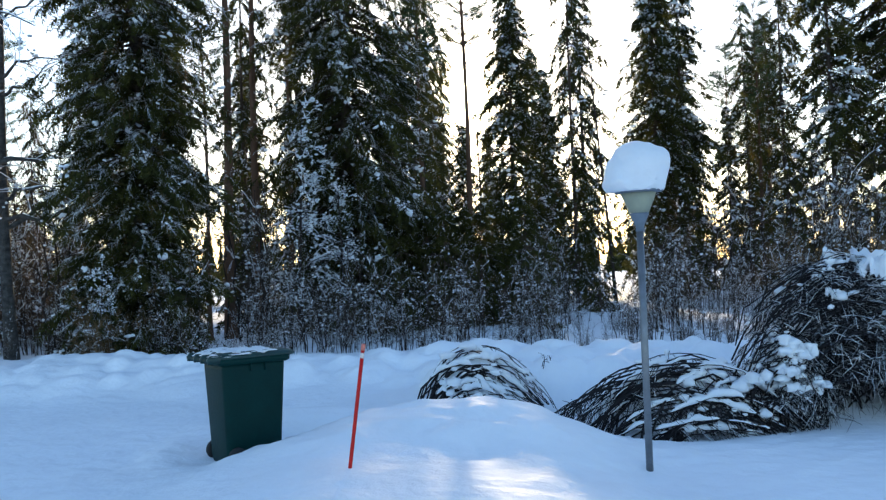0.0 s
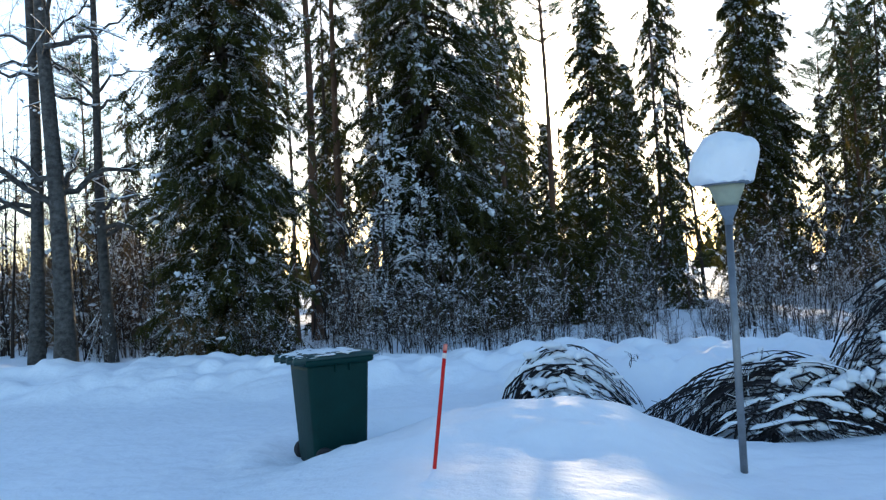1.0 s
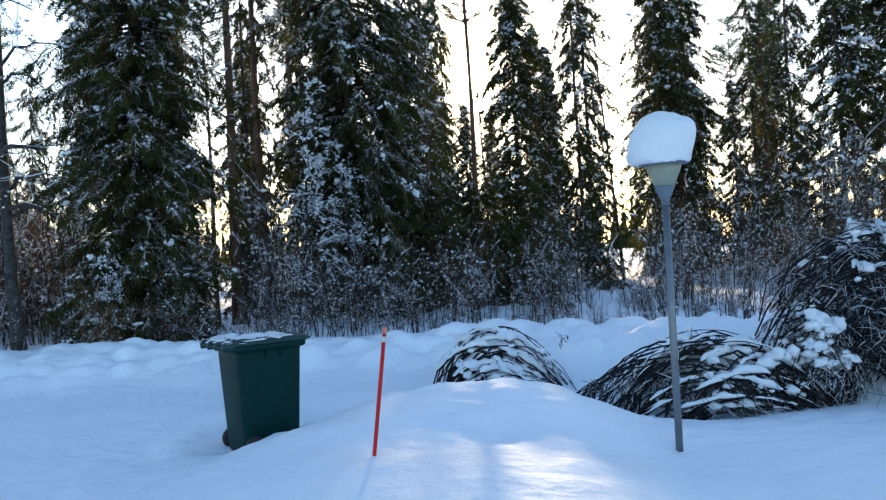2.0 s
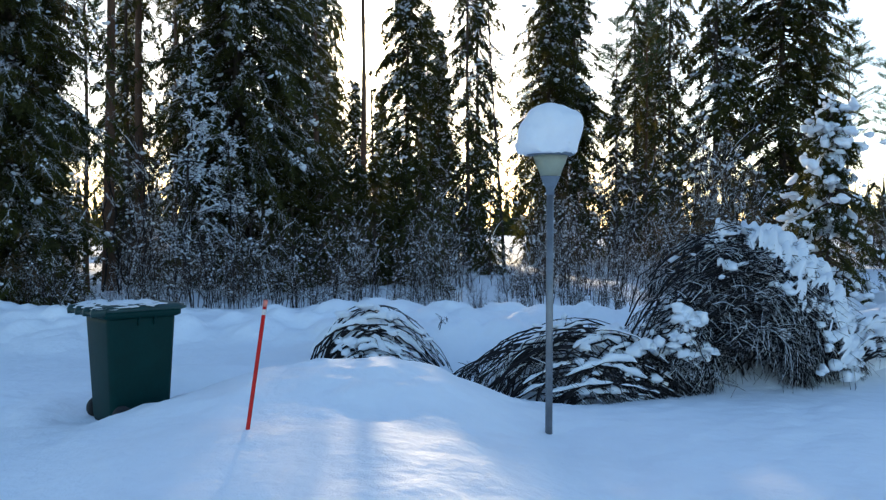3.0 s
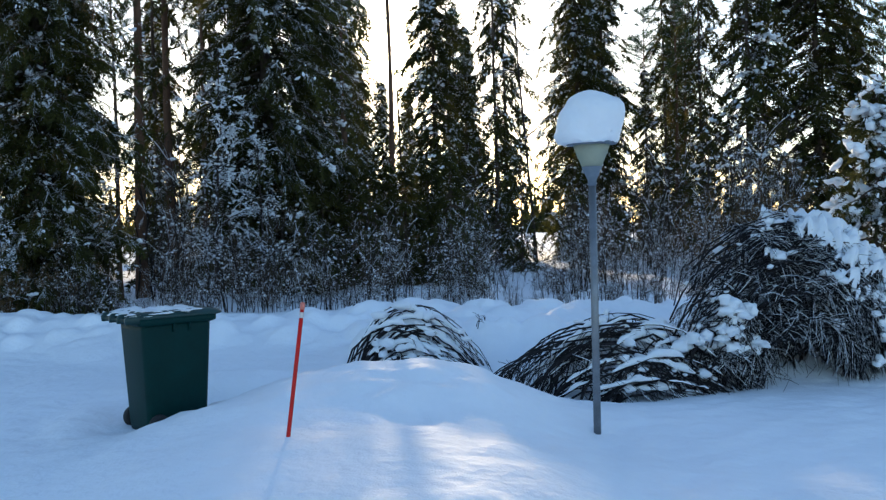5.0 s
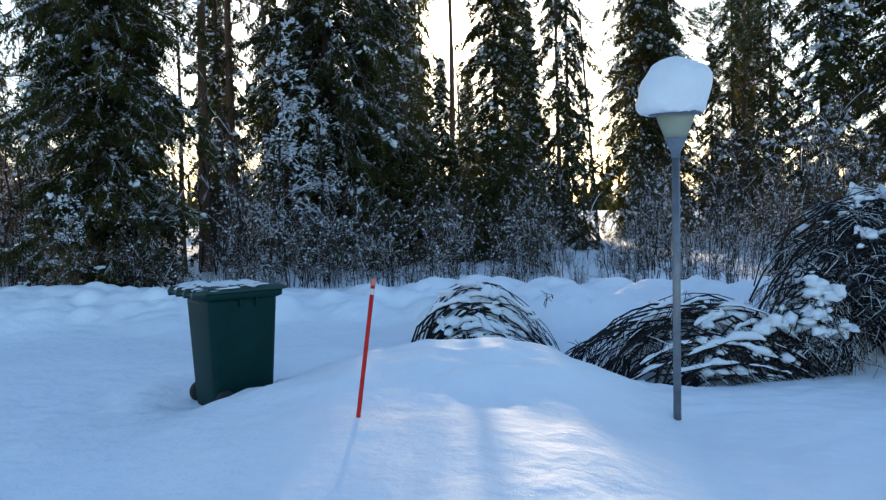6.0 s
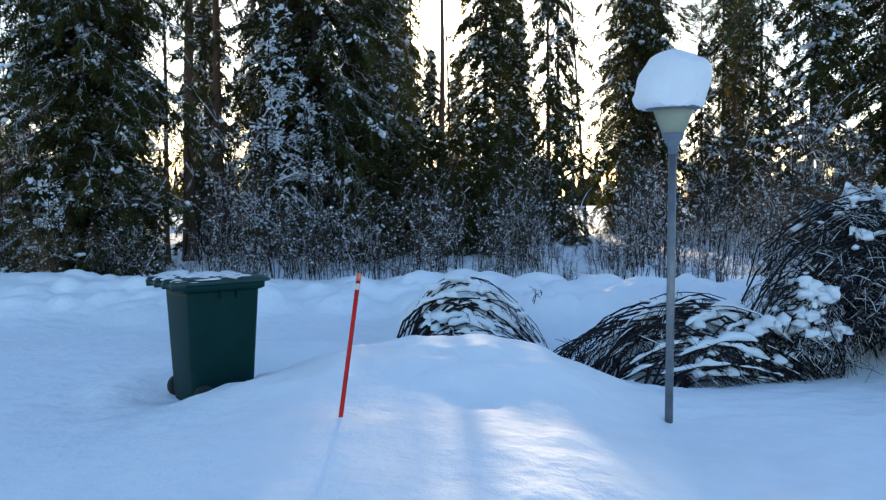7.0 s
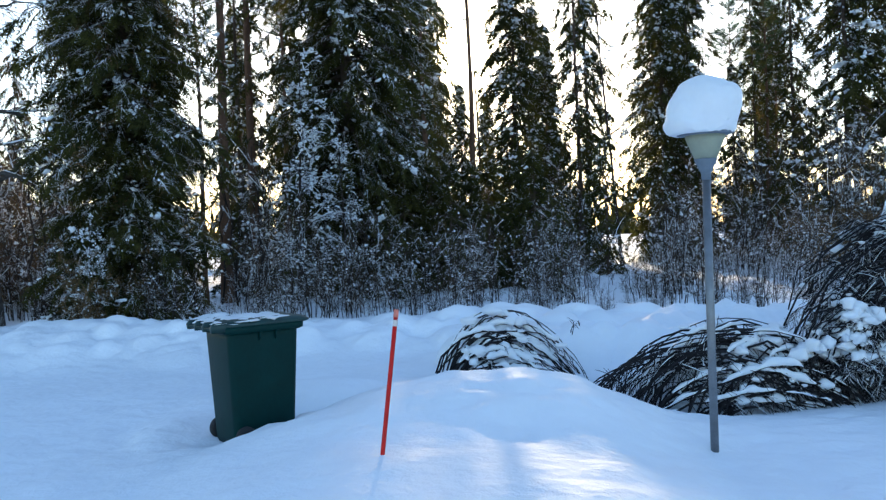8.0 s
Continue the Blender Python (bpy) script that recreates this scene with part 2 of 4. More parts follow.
def height(x, y):
    x, y = np.asarray(x, float), np.asarray(y, float)
    step = lambda a, b, v: np.clip((v - a) / (b - a), 0, 1) ** 2 * (3 - 2 * np.clip((v - a) / (b - a), 0, 1))
    z = -0.10 * step(0.8, 2.2, x) - 0.10 * step(8.2, 10.5, y) * step(0.0, 1.5, x) * (1 - step(12.0, 13.5, y))
    # the ploughed-up mound with the stake on it
    dx, dy = x - 0.15, y - 8.45 - np.where(x < 0, 0.28, 0.42) * x
    mound = 0.49 * np.exp(-np.abs(dx / np.where(dx < 0, 2.05, 1.55)) ** np.where(dx < 0, 3.2, 2.4) - np.abs(dy / np.where(dy < 0, 1.75, 1.2)) ** 2.2)
    # the flat shelf in front of it
    mound = np.maximum(mound, 0) + 0.285 * np.exp(-np.abs((x + 0.05) / 1.7) ** 3 - np.abs((y - 5.0 - 0.05 * x) / 1.75) ** 4)
    pit = np.hypot(x - BIN_AT[0] + 0.28, y - BIN_AT[1] - 0.06)
    mound = mound * (1 - np.exp(-(pit / 0.52) ** 6)) - 0.33 * np.exp(-np.abs((x + 1.30) / 0.62) ** 4 - np.abs((y - 9.12) / 0.46) ** 4) - blob(x, y, -1.35, 8.35, 0.45, 0.40, 0.09) + blob(x, y, -1.7, 10.15, 1.1, 0.55, 0.22) + blob(x, y, -2.8, 8.6, 0.3, 0.7, 0.10)
    z = z + mound
    # the bank along the edge of the wood
    by = y - 14.3 + 0.03 * x
    bank = 0.33 * np.exp(-(by / np.where(by < 0, 1.15, 2.2)) ** 2) * (1 - 0.25 * np.exp(-((x + 1.5) / 1.6) ** 2))
    z = z + bank + 0.12 * step(14.0, 16.5, y) * (1 - step(45, 60, y))
    lumps = np.zeros_like(z)
    for cx, cy, s, h in BANK_LUMPS:
        lumps = np.maximum(lumps, h * np.exp(-(np.hypot(x - cx, y - cy) / s) ** 3))
    z = z + lumps
    # snow heaped under and behind the bent bushes
    z = z + blob(x, y, 0.6, 12.2, 0.9, 0.5, 0.26) + blob(x, y, 2.2, 12.4, 1.6, 0.8, 0.36)
    z = z + blob(x, y, 5.2, 11.3, 1.5, 0.9, 0.35) + blob(x, y, 7.9, 11.6, 0.95, 1.0, 0.85) + blob(x, y, 9.4, 12.6, 1.6, 1.2, 0.7) + blob(x, y, 7.2, 11.1, 0.4, 0.45, 0.3) + blob(x, y, 8.7, 11.0, 0.5, 0.5, 0.35)
    z = z + 0.06 * np.exp(-np.hypot((x - 8.2) / 1.6, (y - 11.6) / 1.3) ** 2) * wave(x, y, 3.6, 18)
    z = z - blob(x, y, 2.12, 7.75, 0.75, 0.8, LAMP_DIP) - blob(x, y, 1.45, 11.4, 0.55, 0.6, 0.22) - blob(x, y, 2.4, 10.1, 1.3, 0.6, 0.13)
    near = np.exp(-(np.hypot(x, y - 8) / 14.0) ** 2)
    z = z + 0.022 * near * wave(x, y, 2.2, 3) + 0.014 * near * wave(x, y, 6.0, 4) + near * (0.007 + 0.010 * np.exp(-((y - 8.4) / 1.3) ** 2)) * wave(x, y, 13.0, 14) + 0.010 * wave(x, y, 1.0, 5)
    z = z + 0.075 * step(12.0, 13.6, y) * (np.abs(wave(x, y, 3.4, 6)) + 0.6 * np.abs(wave(x, y, 8.0, 16)))  + 0.10 * step(16, 20, y) * wave(x, y, 0.9, 8) * (1 - step(60, 90, y))
    return z


def ground_at(x, y):
    return float(height(x, y))


def spaced(lo, hi, step, far, grow=1.16):
    core = list(np.arange(lo, hi, step))
    s, v, left = step, lo, []
    while v > -far:
        s *= grow
        v -= s
        left.append(v)
    s, v, right = step, core[-1], []
    while v < far:
        s *= grow
        v += s
        right.append(v)
    return np.array(left[::-1] + core + right)


gx, gy = spaced(-9.0, 9.5, 0.08, 1800), spaced(3.0, 16.5, 0.065, 1800)
GX, GY = np.meshgrid(gx, gy)
soup = Soup()
gi = np.arange(len(gx) * len(gy)).reshape(len(gy), len(gx))
gq = np.stack([gi[:-1, :-1], gi[:-1, 1:], gi[1:, 1:], gi[1:, :-1]], -1).reshape(-1, 4)
soup.add(np.stack([GX, GY, height(GX, GY)], -1), np.concatenate([gq[:, [0, 1, 2]], gq[:, [0, 2, 3]]]))
ground = new("ground", soup.mesh("ground", SNOW_GROUND))
tagged(ground, "deep white snow over the yard, ploughed into banks and a mound", "snow ground", kind="structure")


# ---- trees ----
def spray_template(n=5, wide=0.30, leaf=0.055, axis=0.03, seed=1):
    """A needle spray along +x, 1 long, in four uneven variants: a thin bowed axis and slanting twiglets."""
    r = random.Random(seed)
    variants = []
    for _ in range(4):
        v, f = [(0, -axis, 0), (0, axis, 0), (1, r.uniform(-0.12, 0.12), r.uniform(-0.15, 0.02))], [(0, 1, 2)]
        for i in range(n):
            for s in (1, -1):
                x = 0.06 + 0.84 * (i + r.uniform(-0.35, 0.45)) / n
                ln = wide * (1.05 - 0.65 * i / n) * r.uniform(0.45, 1.35)
                k = len(v)
                y0 = v[2][1] * x
                v += [(x - leaf, y0, -0.12 * x * x), (x + leaf, y0 + s * 0.01, 0.01 - 0.12 * x * x),
                      (x + ln * r.uniform(0.35, 1.1), y0 + s * ln * r.uniform(0.6, 1.05), -0.12 * x * x + r.uniform(-0.16, 0.06))]
                f.append((k, k + 1, k + 2))
        variants.append((np.array(v, float), np.array(f)))
    return variants


def scatter(soup, variants, m, p):
    """Copies of the variants in turn."""
    for i, (tv, tf) in enumerate(variants):
        soup.copies(tv, tf, m[i::len(variants)], p[i::len(variants)])


SPRAY = spray_template(6, 0.36, 0.070, 0.02)
SPRAY_FINE = spray_template(8, 0.32, 0.040, 0.018, seed=2)
TUFT = spray_template(5, 0.5, 0.03, 0.02, seed=3)
FAN = spray_template(4, 0.42, 0.014, 0.012, seed=4)


def unit(v):
    return v / (np.linalg.norm(v, axis=-1, keepdims=True) + 1e-9)


def basis(x, z):
    """Turns (N,3,3) whose first column is x and third is near z."""
    x = unit(x)
    y = unit(np.cross(z, x))
    return np.stack([x, y, np.cross(x, y)], -1)


def pick(b, s):
    """Points at parameter s (N,) along the polylines b (N,K,3), with tangents."""
    k = b.shape[1] - 1
    u = np.clip(s * k, 0, k - 1e-4)
    i = u.astype(int)
    r = np.arange(len(b))
    p0, p1 = b[r, i], b[r, i + 1]
    return p0 + (p1 - p0) * (u - i)[:, None], unit(p1 - p0)


def conifer(name, label, seed, tall, reach, crown_base=0.4, count=230, sprays=15, snow=0.5, taper=0.75, trunk=0.17, droop=1.0, size=1.0,
            bark=BARK, needles=NEEDLES, template=SPRAY, rise=0.0, snow_size=1.0, dry=0, full=1.7, wild=0.6, snow_long=(0.9, 1.9), frost=3.0, fleck=0):
    """A conifer at the origin: trunk, crown of needle sprays on drooping branches, snow lying on the branches."""
    r = np.random.default_rng(seed)
    tree = thing(name, Matrix.Identity(4), label, "tree")
    wood, leaf, white = Soup(), Soup(), Soup()
    zt = np.linspace(-0.3, tall, 14)
    sway = np.stack([0.05 * np.sin(zt * 0.4 + seed), 0.05 * np.cos(zt * 0.33 + seed), zt], -1)
    wood.tubes(sway[None], (trunk * (1 - zt / tall * 0.93) * (1 + 0.35 * np.exp(-np.maximum(zt, 0) * 3))).clip(0.012)[None], 9)
    h = crown_base + (tall - crown_base) * r.uniform(0, 0.985, count) ** 1.18
    top = (tall - h) / (tall - crown_base)
    ln = reach * np.minimum(1.0, full * top ** taper) * r.uniform(0.42, 1.2, count) + 0.12
    ln *= np.where(h < crown_base + 0.18 * (tall - crown_base), r.uniform(0.6, 1.05, count), 1)
    az = r.uniform(0, 2 * np.pi, count)
    out = np.stack([np.cos(az), np.sin(az), 0 * az], -1)
    s = np.linspace(0, 1, 7)
    d = droop * r.uniform(0.6, 1.4, count)
    fall = rise * ln[:, None] * s - d[:, None] * ln[:, None] * (0.18 * s + 0.42 * s ** 2 - 0.13 * s ** 3)
    side = np.stack([-np.sin(az), np.cos(az), 0 * az], -1)
    bend = 0.10 * ln * r.normal(0, 1, count)
    b = out[:, None] * (ln[:, None] * s)[..., None] + side[:, None] * (bend[:, None] * s ** 2)[..., None]
    b[..., 2] += h[:, None] + fall
    wood.tubes(b, (0.010 + 0.012 * ln)[:, None] * (1.05 - s)[None], 3)
    # needle sprays along both sides, hanging more towards the tips
    bi = np.repeat(np.arange(count), sprays)
    sp = r.uniform(0.12, 1.0, len(bi)) ** 0.8
    p, t = pick(b[bi], sp)
    sd = side[bi] * np.where(r.random(len(bi)) < 0.5, 1, -1)[:, None]
    way = unit(0.75 * t + sd * r.uniform(0.2, 1.0, (len(bi), 1)) + np.array([0, 0, -1.0]) * droop * r.uniform(0.1, 1.1, (len(bi), 1)) + np.array([0, 0, rise]))
    up = unit(np.array([0, 0, 1.0]) + wild * r.normal(0, 1, (len(bi), 3)))
    sc = size * r.uniform(0.22, 0.52, len(bi)) * (0.75 + 0.25 * np.minimum(1, ln[bi] / 1.2))
    scatter(leaf, template, basis(way, up) * sc[:, None, None], p)
    # snow on the branches
    nest = int(count * snow * 3.2)
    bi = r.integers(0, count, nest)
    p, t = pick(b[bi], r.uniform(0.25, 1.0, nest))
    big = snow_size * (0.016 + 0.060 * r.random(nest) ** 3.2)
    many = r.integers(2, 6, nest)
    k = np.repeat(np.arange(nest), many)
    m = len(k)
    z = big[k] * r.uniform(0.35, 1.0, m)
    p = p[k] + t[k] * (r.normal(0, 1, m) * 2.2 * big[k])[:, None] + r.normal(0, 1, (m, 3)) * (big[k][:, None] * np.array([1.5, 1.5, 0.8]) + np.array([0.03, 0.03, 0.02]))
    t = t[k]
    tv, tf = ICO[2 if snow_size > 1.7 else fleck]
    tv = tv * (1 + 0.18 * np.sin(tv * 3.1 + seed).sum(-1, keepdims=True))
    m3 = basis(t + 0.7 * r.normal(0, 1, t.shape), unit(np.array([0, 0, 1.0]) + 0.45 * r.normal(0, 1, t.shape)))
    white.copies(tv, tf, m3 * np.stack([z * r.uniform(*snow_long, m), z * r.uniform(0.6, 1.2, m), z * r.uniform(0.45, 0.9, m)], -1)[:, None, :], p)
    q = np.flatnonzero(z > 0.055 * snow_size)
    m2 = int(count * frost)
    pf, tfr = pick(b[r.integers(0, count, m2)], r.uniform(0.3, 1.0, m2))
    wf = unit(tfr + 0.5 * r.normal(0, 1, tfr.shape) - np.array([0, 0, 0.25]))
    scatter(white, FAN, basis(wf, unit(np.array([0, 0, 1.0]) + 0.5 * r.normal(0, 1, wf.shape))) * (size * r.uniform(0.12, 0.34, m2))[:, None, None], pf + np.array([0, 0, 0.03]))
    for _ in range(3):
        white.lumps(p[q] + r.normal(0, 1, (len(q), 3)) * (z[q] * np.array([[0.9], [0.9], [0.35]])).T, np.stack([z[q] * 0.8, z[q] * 0.7, z[q] * 0.5], -1), 2 if snow_size > 1.7 else 1, 0.2)
    soup_part("trunk", wood, bark, tree, "rough bark trunk with thin branches")
    tagged(soup_part("crown", leaf, needles, tree, "dark green hanging needle sprays", smooth=False), kind="stuff")
    if white.n:
        tagged(soup_part("snow", white, SNOW, tree, "clumps of white snow on the branches"), kind="stuff")
    if dry:
        dead = Soup()
        bi = r.integers(0, count, dry)
        bi = bi[h[bi] < crown_base + 0.55 * (tall - crown_base)]
        p, t = pick(b[bi], r.uniform(0.2, 0.95, len(bi)))
        way = unit(t * 0.3 + np.array([0, 0, -1.0]) + 0.25 * r.normal(0, 1, p.shape))
        scatter(dead, TUFT, basis(way, unit(r.normal(0, 1, p.shape))) * r.uniform(0.2, 0.55, len(p))[:, None, None], p)
        tagged(soup_part("dry_foliage", dead, DEAD, tree, "brown dry hanging twigs", smooth=False), kind="stuff")
    return tree


def grow(start, way, length, bend, k, r, up=0.0):
    """Wavering centre lines (N,k,3) from start along way, turning up or down on the way."""
    n = len(start)
    s = np.linspace(0, 1, k)
    rnd = unit(r.normal(0, 1, (n, 3)))
    p = start[:, None] + way[:, None] * (length[:, None] * s)[..., None] + rnd[:, None] * (bend * length[:, None] * s ** 2)[..., None]
    p[..., 2] += up * length[:, None] * s ** 2
    return p


def bare_tree(name, label, seed, tall, trunk, limbs=13, first=0.3, lean=0.02, bark=ASPEN_BARK, reach=0.24, subs=8, twigs=6, snow=1.0, droop=0.0, category="tree"):
    """A leafless tree: wavering trunk, limbs, branches and twigs, with snow along the limbs."""
    r = np.random.default_rng(seed)
    tree = thing(name, Matrix.Identity(4), label, category)
    wood, fine, white = Soup(), Soup(), Soup()
    zt = np.linspace(-0.3, tall, 16)
    line = np.stack([lean * zt + trunk * 0.5 * np.sin(zt * 0.5 + seed), trunk * 0.6 * np.sin(zt * 0.37 + 2 * seed), zt], -1)
    rad = trunk * (1 - 0.9 * zt.clip(0) / tall) * (1 + 0.3 * np.exp(-zt.clip(0) * 2.5))
    wood.tubes(line[None], rad[None], 10)
    hs = np.sort(r.uniform(first, 0.97, limbs))
    st = np.stack([np.interp(hs * tall, zt, line[:, i]) for i in range(3)], -1)
    az = r.uniform(0, 2 * np.pi, limbs)
    ln = tall * reach * (1.15 - 0.85 * hs) * r.uniform(0.7, 1.3, limbs)
    way = unit(np.stack([np.cos(az), np.sin(az), r.uniform(0.15, 0.9, limbs)], -1))
    lb = grow(st, way, ln, 0.35, 8, r, -0.15 - droop)
    lb[:, 1:] += r.normal(0, 0.025, lb[:, 1:].shape) * ln[:, None, None]
    lr = (trunk * 0.44 * (1.1 - hs))[:, None] * np.linspace(1, 0.16, 8)[None]
    for i in range(limbs):
        one = Soup()
        one.tubes(lb[i:i + 1], lr[i:i + 1], 6)
        soup_part("limb", one, bark, tree)
    bi = np.repeat(np.arange(limbs), subs)
    s = r.uniform(0.15, 0.98, len(bi))
    p, t = pick(lb[bi], s)
    w2 = unit(t + 0.9 * r.normal(0, 1, p.shape) + np.array([0, 0, 0.25]))
    l2 = ln[bi] * r.uniform(0.2, 0.5, len(bi)) * (1.15 - 0.6 * s)
    sb = grow(p, w2, l2, 0.3, 6, r, -0.15 - droop)
    r2 = (0.003 + 0.006 * l2)[:, None] * np.linspace(1.3, 0.4, 6)[None]
    fine.tubes(sb, r2, 3)
    ti = np.repeat(np.arange(len(bi)), twigs)
    p, t = pick(sb[ti], r.uniform(0.1, 1, len(ti)))
    tb = grow(p, unit(t + 0.9 * r.normal(0, 1, p.shape)), l2[ti] * r.uniform(0.2, 0.55, len(ti)), 0.3, 4, r, -0.1 - droop)
    fine.tubes(tb, np.full((len(ti), 4), 0.0035) * np.linspace(1.1, 0.6, 4)[None], 3)
    if snow:
        up = lb.copy()[:, 1:]
        up[..., 2] += lr[:, 1:] * 0.7
        keep = np.abs(unit(up[:, -1] - up[:, 0])[:, 2]) < 0.8
        white.tubes(up[keep], (lr[:, 1:] * 0.6 + 0.006)[keep] * r.uniform(0.1, 1.2, (keep.sum(), 7)), 5)
        up = sb.copy()
        up[..., 2] += 0.008
        keep = r.random(len(up)) < 0.5 * snow
        white.tubes(up[keep], np.full((keep.sum(), 6), 0.010) * r.uniform(0.4, 1.4, (keep.sum(), 6)), 4)
        m = int(len(ti) * 0.35 * snow)
        q = tb[r.integers(0, len(tb), m), r.integers(0, 4, m)]
        z = r.uniform(0.012, 0.04, m)
        white.lumps(q, np.stack([z * 1.5, z, z * 0.8], -1), 1)
    soup_part("trunk", wood, bark, tree, "grey bark trunk")
    tagged(soup_part("twig_work", fine, TWIG, tree, "fine dark leafless twigs"), kind="stuff")
    if snow:
        tagged(soup_part("snow", white, SNOW, tree, "snow lying along the limbs"), kind="stuff")
    return tree


def understory(seed, stems, spread, tall, lean=0.06, fine=None, leaf=None):
    """A clump of thin crooked leafless saplings with side branches, fine twigs and flecks of snow."""
    r = np.random.default_rng(seed)
    clump = thing("sapling_clump", Matrix.Identity(4), "clump of thin leafless saplings flecked with snow", "shrub", "undergrowth saplings")
    wood, white, brush = Soup(), Soup(), Soup()
    st = np.stack([r.normal(0, spread, stems), r.normal(0, spread, stems), np.full(stems, -0.2)], -1)
    ln = tall * r.uniform(0.25, 1.05, stems)
    way = unit(np.stack([r.normal(0, lean, stems), r.normal(0, lean, stems), np.ones(stems)], -1))
    b = grow(st, way, ln, 0.12, 9, r, 0)
    b[:, 1:] += 0.012 * ln[:, None, None] * r.normal(0, 1, (stems, 8, 3)) * np.array([1, 1, 0.2])
    wood.tubes(b, (0.005 + 0.0036 * ln)[:, None] * np.linspace(1.2, 0.35, 9)[None], 4)
    bi = np.repeat(np.arange(stems), 9)
    p, t = pick(b[bi], r.uniform(0.12, 0.97, len(bi)))
    side = grow(p, unit(t * 1.3 + 0.75 * r.normal(0, 1, p.shape) * np.array([1, 1, 0.4])), tall * r.uniform(0.06, 0.24, len(bi)), 0.3, 4, r, 0.05)
    wood.tubes(side, np.full((len(bi), 4), 0.0055) * np.linspace(1.3, 0.5, 4)[None], 3)

    def fans(k, size):
        i = np.repeat(np.arange(len(side)), k)
        q, w = pick(side[i], r.uniform(0.1, 1.0, len(i)))
        w = unit(w * 0.9 + 0.8 * r.normal(0, 1, q.shape))
        return basis(w, unit(r.normal(0, 1, q.shape))) * (size * r.uniform(0.4, 1.15, len(i)))[:, None, None], q
    scatter(brush, leaf or FAN, *fans(4, 0.46))
    m3, p = fans(1, 0.34)
    scatter(white, FAN, m3, p + np.array([0, 0, 0.02]))
    keep = r.random(len(side)) < 0.22
    white.tubes(side[keep] + np.array([0, 0, 0.008]), np.full((keep.sum(), 4), 0.008) * r.uniform(0.2, 1.5, (keep.sum(), 4)), 3)
    m = stems * 18
    q, w = pick(side[r.integers(0, len(side), m)], r.uniform(0.1, 1, m))
    z = 0.009 + 0.055 * r.random(m) ** 3.0
    white.lumps(q + r.normal(0, 0.03, q.shape), np.stack([z * r.uniform(0.9, 1.8, m), z, z * 0.8], -1), 0, 0.2)
    tagged(soup_part("brushwood", wood, SAPLING, clump), kind="stuff")
    tagged(soup_part("fine_brush", brush, fine or BRUSH, clump, "fine brown twigs", smooth=False), kind="stuff")
    tagged(soup_part("snow", white, SNOW, clump), kind="stuff")
    return clump


def put(ob, x, y, turn=0.0, scale=1.0, first=False, label="", sink=0.0):
    """Stand a built tree at its place, or a copy of it."""
    m = pose(x, y, ground_at(x, y) - sink, 0, 0, turn)
    o = ob if first else copy_thing(ob, m)
    o.matrix_basis = m @ Matrix.Scale(scale, 4)
    if label:
        tagged(o, label)
    return o


SPRUCE = "tall dark spruce with drooping branches and clumps of snow"
spruce_column = conifer("spruce", "broad dense spruce standing at the wood's edge, snow caught in it", 11, 17, 1.62, 0.5, 950, 25, 0.9, 0.36, 0.20, 1.0, 1.08, dry=1500, template=SPRAY_FINE, frost=14, snow_size=0.9, fleck=1)
spruce_wide = conifer("spruce", "broad conical spruce with heavy snow clumps on its boughs", 12, 19, 2.45, 0.6, 1000, 22, 0.9, 0.5, 0.20, 1.15, 1.25, snow_size=1.2, full=1.75, template=SPRAY_FINE, frost=14, fleck=1)
spruce_slim = conifer("spruce", SPRUCE, 13, 16, 2.1, 0.5, 300, 15, 0.8, 0.85, 0.14, 1.2, 1.25, snow_size=1.5, full=1.2)
spruce_thin = conifer("spruce", "thin spruce with sparse hanging branches", 14, 16, 1.2, 1.0, 165, 12, 0.6, 0.6, 0.12, 1.7, 1.2, snow_size=1.2, dry=420)
spruce_big = conifer("spruce", "big old spruce with dense boughs and brown dry twigs", 15, 21, 2.7, 0.5, 640, 24, 0.6, 0.55, 0.22, 1.0, 1.3, snow_size=1.4, dry=1600)
spruce_mid = conifer("spruce", "spruce with layered drooping boughs, each dusted with snow", 27, 17.5, 2.35, 0.5, 500, 14, 0.8, 0.75, 0.17, 1.25, 1.25, snow_size=1.4, full=1.3)
spruce_young = conifer("young_spruce", "young spruce under the tall trees, dusted with snow", 16, 5.0, 1.0, 0.2, 85, 10, 0.4, 0.9, 0.05, 1.0, 0.9, snow_size=0.9)
pine = conifer("pine", "tall pine with a bare reddish trunk and high crown", 17, 19, 1.5, 11.0, 70, 14, 0.2, 0.6, 0.15, 0.25, 1.3, PINE_BARK, PINE_NEEDLES, TUFT, 0.5, wild=2.5)
pine_tall = conifer("pine", "slender far pine with a tufted light green top", 18, 17.5, 1.9, 8.5, 90, 14, 0.25, 0.75, 0.14, 0.3, 1.6, PINE_BARK, PINE_NEEDLES, TUFT, 0.55, wild=2.5)
aspen = bare_tree("aspen", "leafless aspen with grey bark and snow along its boughs", 5, 16, 0.20, 26, 0.16, reach=0.19, subs=13, twigs=6)
aspen_b = bare_tree("aspen", "slim leafless aspen with snow on its crooked boughs", 9, 14, 0.145, 22, 0.2, -0.02, reach=0.19, subs=11, twigs=6)
birch_thin = bare_tree("birch", "thin bent leafless birch at the wood's edge", 23, 11, 0.06, 14, 0.3, 0.06, SAPLING, 0.16, 6, 5, 0.5)

